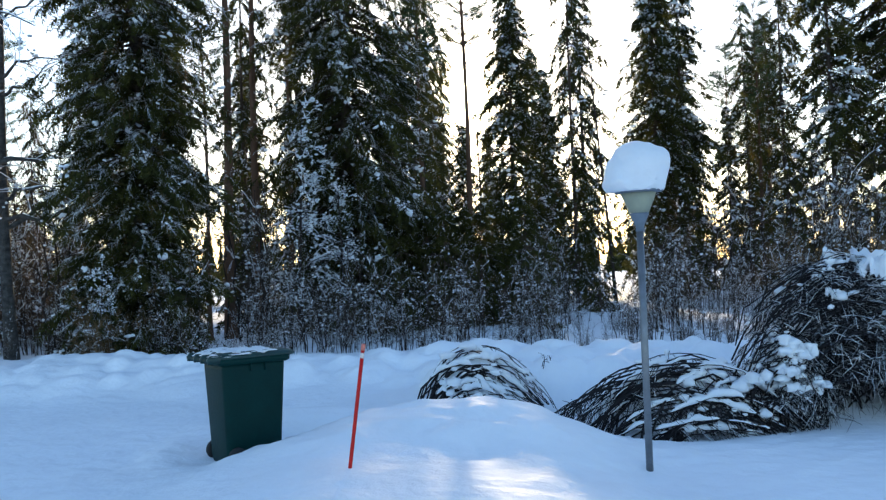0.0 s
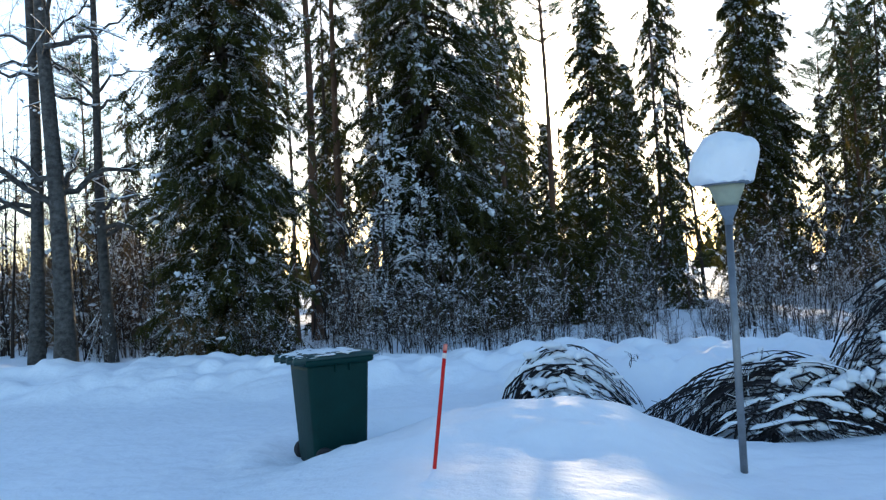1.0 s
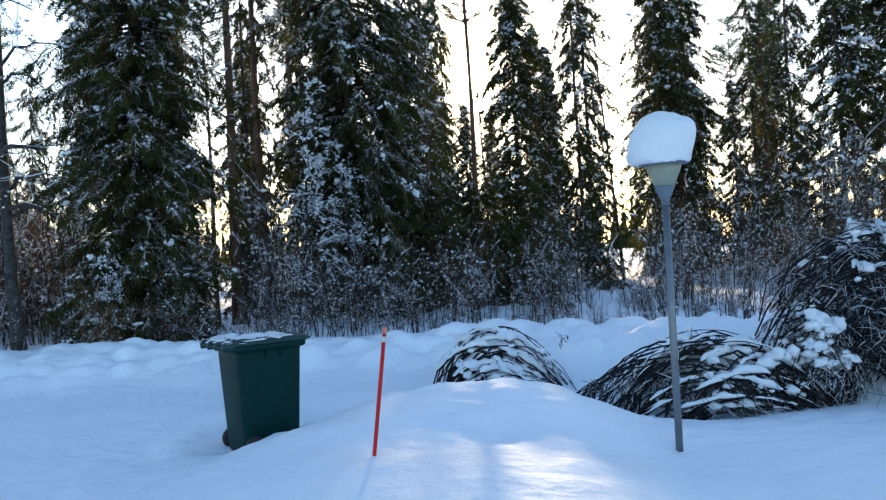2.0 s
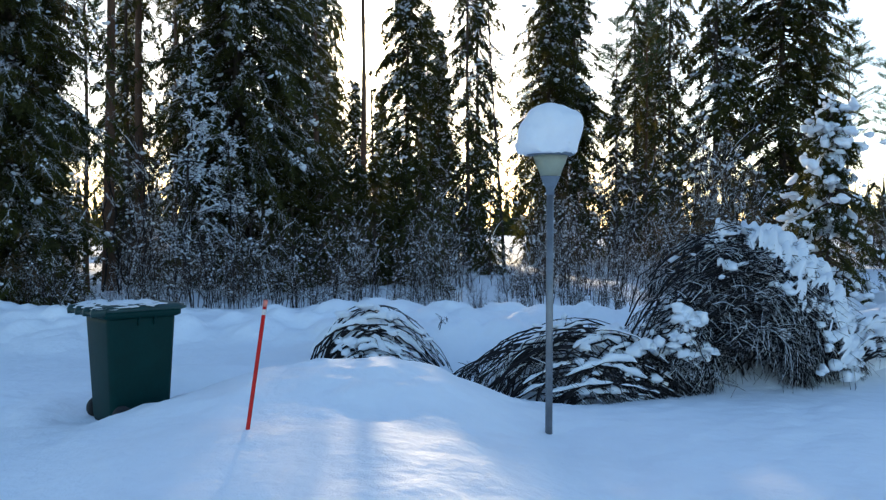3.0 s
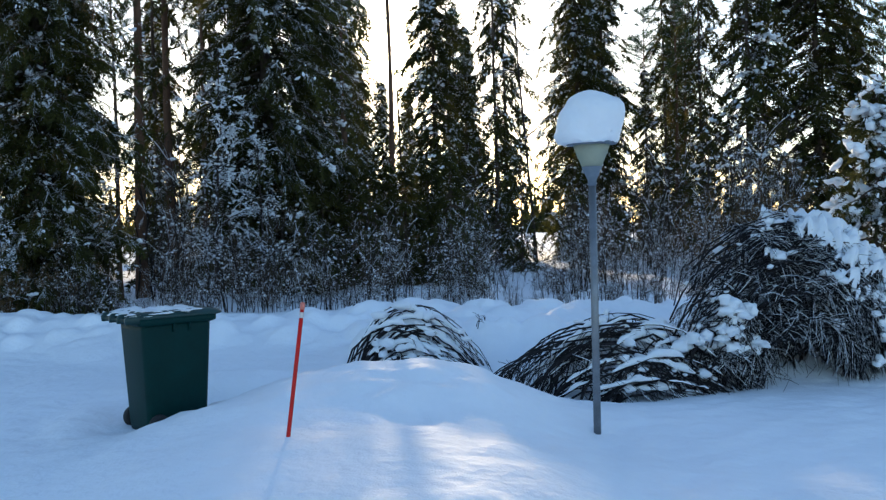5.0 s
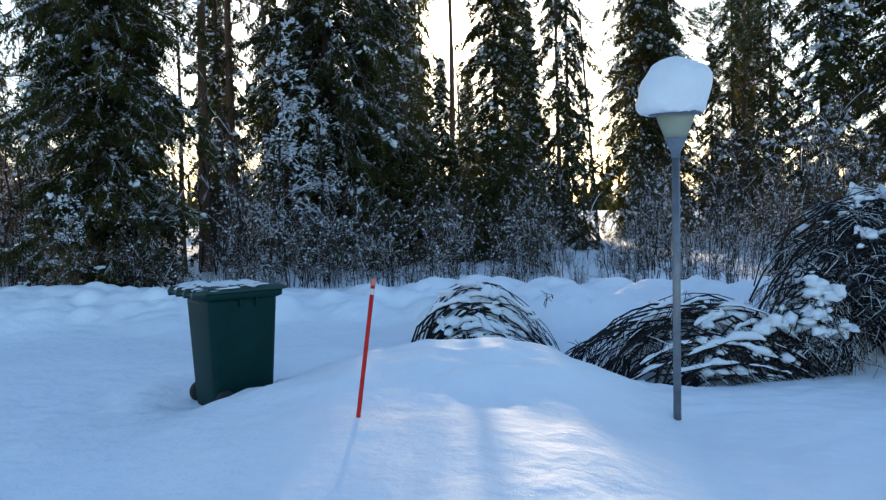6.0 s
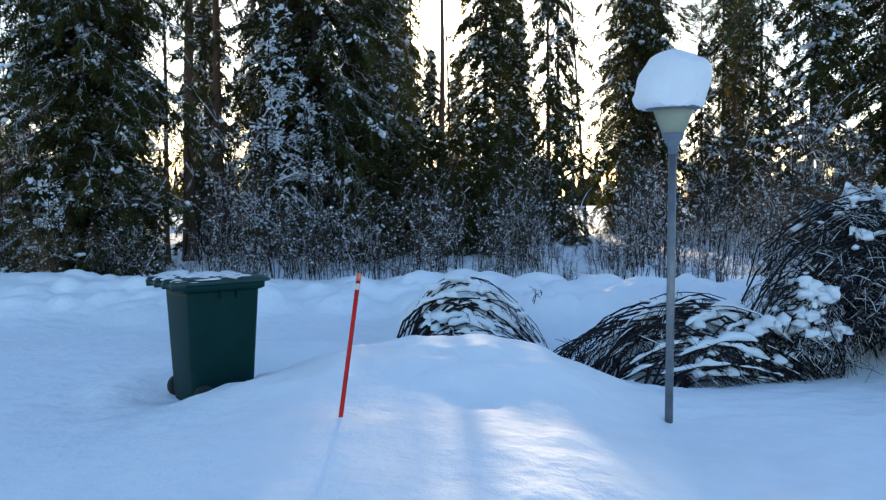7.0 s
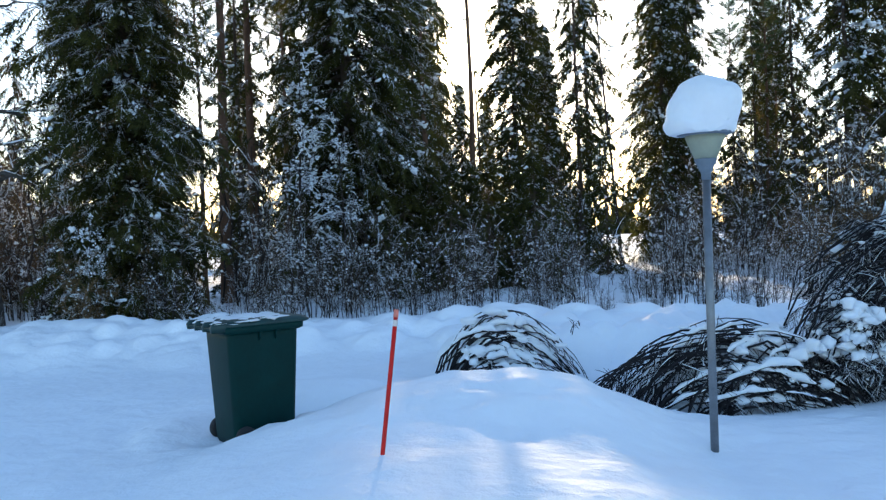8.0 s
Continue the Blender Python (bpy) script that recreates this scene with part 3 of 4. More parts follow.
put(spruce_column, -6.79, 17.21, 20, 1.0, True)
put(spruce_wide, -3.5, 24.42, 200, 1.0, True)
put(spruce_mid, 1.65, 38.6, 0, 0.9, True)
put(spruce_slim, 3.1, 49.0, 0, 0.9, True)
put(spruce_thin, 4.27, 37.92, 40, 1.0, True)
put(spruce_big, 18.73, 38.03, 60, 1.0, True)
put(pine, -6.4, 22.24, 0, 1.0, True)
for x, y, turn, sc in ((8.6, 41.5, 120, 1.0), (-8.6, 47.0, 70, 0.9), (-4.6, 44.0, 200, 0.85), (-14.5, 52.0, 20, 0.9), (17.2, 52.0, 300, 0.95), (12.6, 56.0, 160, 0.9), (-1.35, 60.0, 40, 0.69), (0.35, 62.0, 140, 0.67), (-3.2, 58.0, 250, 0.8)):
    put(spruce_mid, x, y, turn, sc)
put(pine_tall, 17.31, 60.75, 0, 0.98, True)
put(aspen, -10.05, 16.05, 150, 1.06, True)
put(aspen_b, -9.92, 17.79, 0, 1.0, True)
put(birch_thin, 5.62, 35.99, 180, 1.25, True)
birch_snowy = bare_tree("birch", "young leafless birch bowed under snow along every twig", 24, 6.5, 0.05, 26, 0.12, 0.03, SAPLING, 0.22, 9, 5, 1.6, 0.1)
put(birch_snowy, -4.35, 21.3, 0, 1.0, True)
put(birch_snowy, -3.3, 21.9, 140, 0.75)
put(birch_snowy, -6.9, 15.6, 60, 0.32)

for x, y, turn, sc in ((14.96, 36.5, 30, 1.15), (-6.4, 39.0, 10, 0.85), (4.4, 57.0, 90, 0.9), (10.5, 44.2, 10, 1.1), (-12.5, 34.0, 70, 0.8), (3.6, 47.0, 30, 0.8), (-9.0, 42.0, 250, 0.9), (10.2, 48.3, 200, 1.2), (13.89, 48.5, 30, 0.66)):
    put(spruce_slim, x, y, turn, sc)
for x, y, turn, sc in ((-2.4, 41.7, 80, 1.05), (-2.6, 35.6, 130, 0.9), (-6.8, 25.2, 15, 0.8), (-2.8, 32.5, 190, 0.75), (-2.75, 38.2, 10, 0.85), (4.88, 40.0, 120, 1.1), (14.4, 46.6, 80, 1.0), (15.0, 42.5, 10, 1.1), (25.4, 37.2, 10, 0.6), (-15.4, 28.7, 60, 0.55), (-15.75, 33.0, 0, 0.7), (24.0, 45.0, 50, 0.9), (-2.85, 62.0, 200, 1.2)):
    put(spruce_thin, x, y, turn, sc)
for x, y, turn, sc in ((-6.2, 24.3, 100, 0.95), (-6.64, 21.2, 30, 0.5), (-1.61, 27.5, 220, 0.75), (-0.23, 31.6, 310, 0.9), (14.75, 45.6, 10, 0.85), (15.9, 47.6, 77, 0.8), (-8.0, 36.0, 20, 0.9), (2.6, 46.0, 40, 0.8), (21.0, 50.0, 70, 0.9)):
    put(pine, x, y, turn, sc)
for x, y, turn, sc in ((32.2, 56.5, 50, 0.93), (36.6, 58.0, 190, 0.9), (-19.5, 42.0, 30, 0.85), (-24.0, 40.0, 80, 0.9), (20.5, 64.0, 120, 0.95)):
    put(pine_tall, x, y, turn, sc)
put(aspen_b, -11.28, 17.06, 200, 1.15)
for x, y, turn, sc in ((-1.6, 30.5, 250, 0.9), (0.1, 52.0, 120, 1.5), (-14.0, 20.0, 10, 0.7), (-17.0, 24.0, 120, 0.8), (-12.5, 25.0, 60, 0.7), (27.0, 40.0, 30, 0.6), (29.0, 44.0, 200, 0.65), (31.0, 41.0, 100, 0.55), (23.5, 33.0, 80, 0.5)):
    put(birch_thin, x, y, turn, sc)

place = np.random.default_rng(41)


def open_view(x, y):
    """The two glades that let the bright field beyond the wood be seen."""
    return abs(x - 0.70 - 0.1325 * (y + 0.4)) < 0.3 + 0.028 * y or abs(x - 0.68 + 0.335 * (y + 0.4)) < 0.2 + 0.015 * y


for i in range(9):
    y = place.uniform(24, 44)
    x = place.uniform(-0.60, 0.62) * (y + 1) - 0.02 * y
    put(spruce_young, x, y, place.uniform(0, 360), place.uniform(0.45, 1.1))
put(spruce_young, -14.5, 50, 0, 1.0, True)
# added row of young spruces, sized to block low sun from the mound's crest
spruce_shade = conifer("young_spruce", "dense young spruce added to keep the low sun off the mound", 26, 5.0, 1.05, 0.2, 110, 17, 0.2, 0.8, 0.05, 1.0, 0.95, snow_size=0.9)
put(spruce_shade, -2.0, 23.6, 10, 0.74, True)
for x, y, turn, sc in ((-1.3, 24.3, 60, 0.72), (-0.7, 23.4, 200, 0.69), (-0.2, 24.6, 90, 0.71), (0.3, 23.6, 130, 0.69), (0.9, 24.4, 300, 0.72), (1.5, 23.7, 20, 0.74)):
    put(spruce_shade, x, y, turn, sc)
for x, y, turn, sc in (
                       (-16.0, 30.0, 80, 1.1), (-13.0, 27.0, 10, 0.9), (-19.0, 33.0, 200, 1.3), (-11.3, 23.0, 70, 0.7), (-21.0, 36.0, 0, 1.5), (-17.0, 40.0, 40, 1.7)):
    put(spruce_young, x, y, turn, sc)

clumps = [understory(60 + i, 11, 0.55, 4.4) for i in range(5)]
for i, c in enumerate(clumps):
    put(c, -4.5 + 2.1 * i, 19.6 + 0.9 * (i % 2), 40 * i, 0.6, True)
for i in range(58):
    y = 18.6 + 14 * place.random()
    x = place.uniform(-0.62, 0.52) * (y + 1) - 0.03 * y
    size = place.uniform(0.35, 0.85) * min(1.15, 0.45 + 0.045 * (y - 14))
    put(clumps[i % 5], x, y, place.uniform(0, 360), 0.22 if open_view(x, y) else size)

for i in range(22):
    y = 19 + 14 * place.random()
    put(clumps[i % 5], place.uniform(-0.72, -0.45) * (y + 1), y, place.uniform(0, 360), place.uniform(0.8, 1.35))
for i in range(16):
    y = 30 + 16 * place.random()
    put(clumps[i % 5], place.uniform(0.42, 0.75) * (y + 1), y, place.uniform(0, 360), place.uniform(0.7, 1.1))

for x, y, turn, sc in ((-5.1, 21.5, 10, 1.15), (12.0, 31.0, 40, 1.4), (13.5, 33.0, 120, 1.6), (15.0, 34.0, 300, 1.5), (10.5, 33.5, 0, 1.3)):
    put(clumps[2], x, y, turn, sc)

for i in range(46):
    x, y = -9.5 + 16.0 * (i + place.random()) / 46, place.uniform(15.9, 17.6)
    put(clumps[i % 5], x, y, place.uniform(0, 360), 0.16 if open_view(x, y) else place.uniform(0.22, 0.5))
leafy = understory(90, 10, 0.55, 3.2, 0.2, DEAD, TUFT)
tagged(leafy, "shrub still holding dry yellow-brown leaves, flecked with snow", "shrub", "dry-leaved shrubs")
put(leafy, 12.8, 28.7, 0, 1.0, True)
for x, y, turn, sc in ((11.6, 30.0, 100, 1.15), (13.9, 29.8, 220, 1.2), (15.2, 31.0, 60, 1.0), (10.4, 27.2, 10, 0.8), (-7.1, 15.8, 30, 0.5), (-6.4, 16.0, 140, 0.45), (-13.5, 22.0, 70, 1.1), (-15.0, 24.5, 190, 1.2), (0.6, 29.0, 60, 1.0), (-0.9, 28.0, 260, 0.9),
                       (-13.2, 22.8, 0, 1.3), (-14.6, 24.2, 50, 1.5), (-12.2, 24.6, 110, 1.3), (-16.2, 25.4, 300, 1.6), (-17.6, 24.0, 20, 1.5), (-11.0, 25.0, 160, 1.2), (-15.4, 27.0, 240, 1.7), (-18.5, 27.5, 80, 1.7)):
    put(leafy, x, y, turn, sc)

# the far edge of the wood across the open field
far = Soup()
fr = np.random.default_rng(77)
n = 420
fx, fy = fr.uniform(-190, 210, n), fr.uniform(170, 215, n)
fh, fw = fr.uniform(6, 13, n), fr.uniform(1.3, 2.8, n)
for k in range(9):
    zt = k / 9
    a = fr.uniform(0, 6.28, n)
    tip = np.stack([fx, fy, fh * (zt + 0.2)], -1)
    w = fw * (1 - zt) * fr.uniform(0.7, 1.2, n)
    ring = [np.stack([fx + w * np.cos(a + j * 1.2566), fy + w * np.sin(a + j * 1.2566), fh * zt * fr.uniform(0.85, 1.05, n) - 0.3], -1) for j in range(5)]
    v = np.stack([tip] + ring, 1)
    tf = np.array([(0, 1, 2), (0, 2, 3), (0, 3, 4), (0, 4, 5), (0, 5, 1)])
    far.add(v, tf[None] + (np.arange(n) * 6)[:, None, None])
far_woods = new("far_woods", far.mesh("far_woods", NEEDLES, False))
tagged(far_woods, "distant dark spruce wood beyond the snowy field", "woods", kind="stuff")


# ---- snow-bent bushes ----
def snow_heap(half, deep, tall, seed, lump=0.10, level=5):
    """A lumpy heap of snow, half of a squashed ball, as vertices and triangles."""
    bm = bmesh.new()
    bmesh.ops.create_icosphere(bm, subdivisions=level, radius=1.0)
    for v in bm.verts:
        n = v.co.copy()
        q = Vector((n.x * half, n.y * deep, n.z * tall)) * 3.0 + Vector((seed * 7.3, 0, 0))
        d = noise.voronoi(q * 0.9 + 0.35 * noise.noise_vector(q), distance_metric="DISTANCE")[0][0]
        puff = max(0.0, 1 - 1.3 * d * d) - 0.45
        k = 1 + 0.10 * noise.noise(q * 0.45)
        v.co = Vector((n.x * half * k, n.y * deep * k, n.z * tall * k)) + n * lump * puff + Vector((0, 0, 0.010)) * noise.noise(q * 4)
    tv, tf = np.array([v.co[:] for v in bm.verts]), np.array([[v.index for v in f.verts] for f in bm.faces])
    bm.free()
    return tv, tf


def arched_bush(label, seed, x, y, half, deep, tall, stems, thick, base=0.0, shift=0.0, spray=0, twigs=5, rolls=0.4, hang=0.22, core=0.90, lump=0.10, under=0.0, clumps_=1.2, loose=0.4):
    """A bush pressed to the ground by snow: nested dark stems arching over the near side of the heap that buries it,
    twigs hanging from them, and rolls of snow lying on the uppermost. shift: how far the feet stand to one side."""
    r = np.random.default_rng(seed)
    bush = thing("bent_bush", pose(x, y, ground_at(x, y) + base), label, "bush")
    wood, white = Soup(), Soup()
    s = np.linspace(0, 1, 16)
    u = np.sort(r.uniform(0.12, 1.0, stems)) ** 0.85
    xa = -half * (0.55 + 0.42 * u) * r.uniform(1.05 - 0.95 * loose, 1.05, stems) + shift * half
    xb = half * (0.50 + 0.50 * u) * r.uniform(1.08 - 0.55 * loose, 1.12, stems)
    power = r.uniform(0.86 - 0.35 * loose, 0.92 + 0.30 * loose, stems)[:, None]
    X = xa[:, None] + (xb - xa)[:, None] * s[None]
    Z = tall * u[:, None] * np.sin(np.pi * s[None] ** power) ** 0.85 * r.uniform(0.93, 1.05, (stems, 1))
    rho = np.clip(1 - (X / half) ** 2 - (Z / tall) ** 2, 0, 1)
    Y = -deep * np.sqrt(rho) * r.uniform(0.86, 1.12, (stems, 1)) - 0.015
    b = np.stack([X, Y, Z - 0.03], -1)
    b[:, 1:-1] += r.normal(0, 0.012, b[:, 1:-1].shape)
    b[..., 2] += 0.10 * loose * tall * r.normal(0, 1, (stems, 1)) * np.sin(2 * np.pi * s[None])
    if spray:
        xs = r.uniform(-0.25, 0.10, spray) * half
        xe = -half * r.uniform(0.75, 1.25, spray)
        top = tall * r.uniform(0.55, 0.95, spray)
        X = xs[:, None] + (xe - xs)[:, None] * s[None] ** 0.9
        Z = top[:, None] * np.cos(np.pi / 2 * s[None] ** 1.6)
        Y = -deep * r.uniform(0.2, 0.9, spray)[:, None] * np.ones(16)[None]
        b = np.concatenate([b, np.stack([X, Y, Z], -1) + r.normal(0, 0.008, (spray, 16, 3))])
    n = len(b)
    rad = thick * r.uniform(0.45, 1.15, n)
    for i in range(n):
        one = Soup()
        one.tubes(b[i:i + 1], rad[i] * np.linspace(1.2, 0.45, 16)[None], 5)
        soup_part("branch", one, TWIG, bush)
    bi = np.repeat(np.arange(n), twigs)
    p, t = pick(b[bi], r.uniform(0.15, 1.0, len(bi)))
    fall = np.array([0.15, -0.25, -0.9])
    sb = grow(p, unit(0.9 * t + fall * r.uniform(0.1, 1.4, (len(bi), 1)) + 0.30 * r.normal(0, 1, p.shape)), hang * r.uniform(0.5, 2.0, len(bi)), 0.2, 6, r, -0.25)
    wood.tubes(sb, np.full((len(bi), 6), thick * 0.36) * np.linspace(1.2, 0.5, 6)[None], 4)
    ti = np.repeat(np.arange(len(bi)), 2)
    p, t = pick(sb[ti], r.uniform(0.15, 1, len(ti)))
    tb = grow(p, unit(t + 0.5 * r.normal(0, 1, p.shape)), hang * r.uniform(0.25, 0.8, len(ti)), 0.2, 4, r, -0.3)
    wood.tubes(tb, np.full((len(ti), 4), thick * 0.22), 3)
    tv, tf = snow_heap(half * core, deep * core, tall * core, seed, lump)
    tv[:, 1] += 0.05 + 0.75 * deep * np.clip(1 - tv[:, 2] / (0.62 * tall), 0, 1) * under
    white.add(tv, tf)
    # rolls and clumps along the arches
    w = np.linspace(0.10, 0.88, 34)
    on = np.flatnonzero(r.random(stems) < rolls)
    roll = np.stack([np.stack([np.interp(w, s, b[i, :, k]) for k in range(3)], -1) for i in on])
    ph = r.uniform(0, 6.28, (len(on), 1))
    fat = 0.55 + 0.40 * np.sin(w[None] * 13 + ph) + 0.30 * np.sin(w[None] * 31 + 2 * ph) + 0.2 * np.sin(w[None] * 67 + 3 * ph)
    rr = r.uniform(0.025, 0.062, (len(on), 1)) * np.clip(fat, 0.04, 1.3) * np.sin(np.linspace(0.1, 3.04, 34))[None] ** 0.5
    roll[..., 2] += rr * 0.75
    roll[..., 1] += rr * 0.30
    white.tubes(roll, rr, 9)
    m = int(stems * clumps_)
    p, t = pick(b[r.integers(stems // 3, stems, m)], r.uniform(0.12, 0.85, m))
    z = 0.022 + 0.065 * r.random(m) ** 2
    p[:, 2] += 0.5 * z
    white.lumps(p, np.stack([z * r.uniform(0.9, 1.8, m), z * r.uniform(0.8, 1.2, m), z * r.uniform(0.6, 0.9, m)], -1), 2, 0.14)
    keep = r.random(len(sb)) < 0.18
    white.tubes(sb[keep] + np.array([0, -0.003, 0.005]), np.full((keep.sum(), 6), thick * 0.5) * r.uniform(0.2, 1.2, (keep.sum(), 6)), 4)
    tagged(soup_part("twig_tangle", wood, TWIG, bush, "dark thin drooping twigs"), kind="stuff")
    tagged(soup_part("snow", white, SNOW, bush, "heap, rolls and clumps of white snow"), kind="stuff")
    return bush


arched_bush("low bush pressed into arches by layers of snow", 31, 0.38, 11.7, 1.0, 0.52, 0.80, 27, 0.0135, base=-0.12, twigs=4, rolls=0.5, hang=0.10, core=0.90, under=0.35, clumps_=1.0)
arched_bush("wide bush bent over to the ground, snow on its arched stems", 32, 3.12, 10.65, 1.80, 0.80, 0.98, 46, 0.0125, base=-0.10, spray=22, twigs=10, rolls=0.26, hang=0.20, core=0.80, lump=0.15, under=0.7, clumps_=1.0, loose=0.85)


def sprig(seed, x, y, tall, stems):
    """A few bare shoots sticking out of the snow."""
    r = np.random.default_rng(seed)
    ob = thing("bare_shoot", pose(x, y, ground_at(x, y)), "thin bare shoots bowing out of the deep snow", "twig", "bare shoots in the snow")
    az = r.uniform(0, 6.28, stems)
    way = unit(np.stack([np.cos(az), 0.6 * np.sin(az), r.uniform(0.5, 1.6, stems)], -1))
    b = grow(np.stack([r.normal(0, 0.05, stems), r.normal(0, 0.05, stems), np.full(stems, -0.08)], -1), way, tall * r.uniform(0.5, 1.2, stems), 0.25, 9, r, -0.45)
    for i in range(stems):
        one = Soup()
        one.tubes(b[i:i + 1], np.linspace(0.007, 0.003, 9)[None], 4)
        p, t = pick(np.repeat(b[i:i + 1], 4, 0), r.uniform(0.3, 0.95, 4))
        one.tubes(grow(p, unit(t + 0.6 * r.normal(0, 1, p.shape)), tall * r.uniform(0.1, 0.35, 4), 0.2, 4, r, -0.2), np.full((4, 4), 0.003), 3)
        soup_part("branch", one, TWIG, ob)
    return ob


for i, (x, y, tall, stems) in enumerate(((1.95, 11.3, 0.55, 5), (2.5, 11.5, 0.6, 6), (1.35, 12.2, 0.4, 3), (3.1, 11.6, 0.6, 6), (1.1, 12.4, 0.35, 3), (3.45, 11.0, 0.8, 6))):
    sprig(130 + i, x, y, tall, stems)


def dome_bush(label, seed, x, y, size, stems, twigs, caps, lump, side=0.35, sheet=True, frosted=0.25, sink=0.0):
    """A bush bowed into a dome: stems arching from the foot to its surface, a tangle of twigs there, and snow lying on top."""
    r = np.random.default_rng(seed)
    bush = thing("domed_bush", pose(x, y, ground_at(x, y) - sink), label, "bush")
    wood, white = Soup(), Soup()
    size = np.array(size)
    az, el = r.uniform(0, 2 * np.pi, stems), np.arcsin(r.uniform(0.04, 0.99, stems))
    n = np.stack([np.cos(az) * np.cos(el), np.sin(az) * np.cos(el), np.sin(el)], -1)
    out = r.uniform(0.72, 1.10, stems)[:, None]
    tip = n * size * out
    foot = np.stack([r.normal(0, 0.30, stems), r.normal(0, 0.22, stems), np.full(stems, -0.05)], -1) * np.array([size[0], size[1], 1])
    mid = foot * 0.4 + tip * np.array([0.45, 0.45, 0]) + np.array([0, 0, 1.0]) * (tip[:, 2:3] * 0.75 + 0.42 * size[2])
    s = np.linspace(0, 1, 11)[None, :, None]
    b = foot[:, None] * (1 - s) ** 2 + 2 * mid[:, None] * s * (1 - s) + tip[:, None] * s ** 2 + 0.02 * r.normal(0, 1, (stems, 11, 3)) * (s > 0)
    # bowed stems running over the dome from one foot of it to the other
    hoops = stems // 2
    u, e = r.uniform(0.35, 1.03, hoops), np.linspace(0, 1, 11)
    fa, fb = r.uniform(0.02, 0.42, hoops), r.uniform(0.7, 1.0, hoops)
    ang = np.pi * (1 - (fa[:, None] + (fb - fa)[:, None] * e[None]))
    hoop = np.stack([size[0] * u[:, None] * np.cos(ang), -size[1] * np.sqrt(np.clip(1 - u ** 2, 0.02, 1))[:, None] * np.sin(ang) ** 0.5 * r.uniform(0.5, 1.05, (hoops, 1)), size[2] * u[:, None] * np.sin(ang) ** 0.9], -1)
    b = np.concatenate([b[:stems - hoops], hoop + 0.035 * r.normal(0, 1, hoop.shape)])
    for i in range(stems):
        one = Soup()
        one.tubes(b[i:i + 1], 0.0085 * r.uniform(0.7, 1.3) * np.linspace(1.3, 0.4, 11)[None], 5)
        soup_part("branch", one, TWIG, bush)
    bi = np.repeat(np.arange(stems), twigs)
    p, t = pick(b[bi], r.uniform(0.35, 1.0, len(bi)))
    l2 = size.mean() * r.uniform(0.06, 0.22, len(bi))
    flat = unit(p / size ** 2)
    w = unit(t + 1.1 * r.normal(0, 1, p.shape))
    w = unit(w - 0.75 * flat * (w * flat).sum(-1, keepdims=True))
    sb = grow(p, w, l2, 0.25, 4, r, -0.35)
    wood.tubes(sb, np.full((len(bi), 4), 0.0032) * np.linspace(1.2, 0.5, 4)[None], 3)
    ti = np.repeat(np.arange(len(bi)), 2)
    p, t = pick(sb[ti], r.uniform(0.15, 1, len(ti)))
    tb = grow(p, unit(t + 0.8 * r.normal(0, 1, p.shape)), l2[ti] * r.uniform(0.25, 0.6, len(ti)), 0.25, 2, r, -0.3)
    wood.tubes(tb, np.full((len(ti), 2), 0.0026), 3)
    keep = (r.random(len(sb)) < frosted) & (sb[:, 2, 2] > 0.05 * size[2])
    white.tubes(sb[keep] + np.array([0, 0, 0.004]), np.full((keep.sum(), 4), 0.0042) * r.uniform(0.2, 1.3, (keep.sum(), 4)), 3)
    # one puffy sheet of snow over the top, broken by gaps
    na, ne = 170, 64
    aa, ee = np.meshgrid(np.linspace(0, 2 * np.pi, na), np.linspace(0.06, 1.0, ne))
    ee = np.arcsin(ee)
    n2 = np.stack([np.cos(aa) * np.cos(ee), np.sin(aa) * np.cos(ee), np.sin(ee)], -1)
    q = n2 * size
    puff, big_n = np.zeros(aa.shape), np.zeros(aa.shape)
    for i in range(ne):
        for j in range(na):
            v = Vector(q[i, j])
            d1 = noise.voronoi(v * 7.0 + 0.25 * noise.noise_vector(v * 6), distance_metric="DISTANCE")[0][0]
            puff[i, j] = max(0.0, 1 - 1.6 * d1 * d1)
            big_n[i, j] = 0.8 * noise.noise(v * 2.3) + 0.9 * noise.noise(v * 5.5)
    cover = n2[..., 2] * (1 - 0.25 * side) + side * n2[..., 0] + 0.18 * side * n2[..., 1] + 0.42 * big_n + 0.40 * (puff - 0.55) - 0.66
    thick_ = np.clip(cover * 3.0, -0.2, 1.0) * lump * (0.25 + 1.1 * puff)
    q = q * 0.985 + n2 * thick_[..., None] + np.array([0, 0, 0.5]) * np.maximum(thick_, 0)[..., None]
    gid = np.arange(na * ne).reshape(ne, na)
    if sheet:
        keepf = (thick_[:-1, :-1] > 0) & (thick_[1:, 1:] > 0) & (thick_[:-1, 1:] > 0) & (thick_[1:, :-1] > 0)
        quad = np.stack([gid[:-1, :-1], gid[:-1, 1:], gid[1:, 1:], gid[1:, :-1]], -1)[keepf]
        white.add(q, np.concatenate([quad[:, [0, 1, 2]], quad[:, [0, 2, 3]]]))
    rim = np.argwhere(np.abs(cover) < 0.10)
    rim = rim[r.integers(0, len(rim), caps)]
    z = lump * r.uniform(0.25, 0.65, caps)
    if sheet:
        white.lumps(q[rim[:, 0], rim[:, 1]], np.stack([z * r.uniform(0.9, 1.5, caps), z * r.uniform(0.8, 1.2, caps), z * r.uniform(0.7, 1.0, caps)], -1), 2, 0.14)
    q = sb[r.integers(0, len(sb), caps), r.integers(1, 4, caps)]
    q = q[q[:, 2] > 0.15 * size[2]]
    z = lump * (0.05 + 0.3 * r.random(len(q)) ** 2)
    white.lumps(q, np.stack([z * 1.5, z, z * 0.8], -1), 1, 0.15)
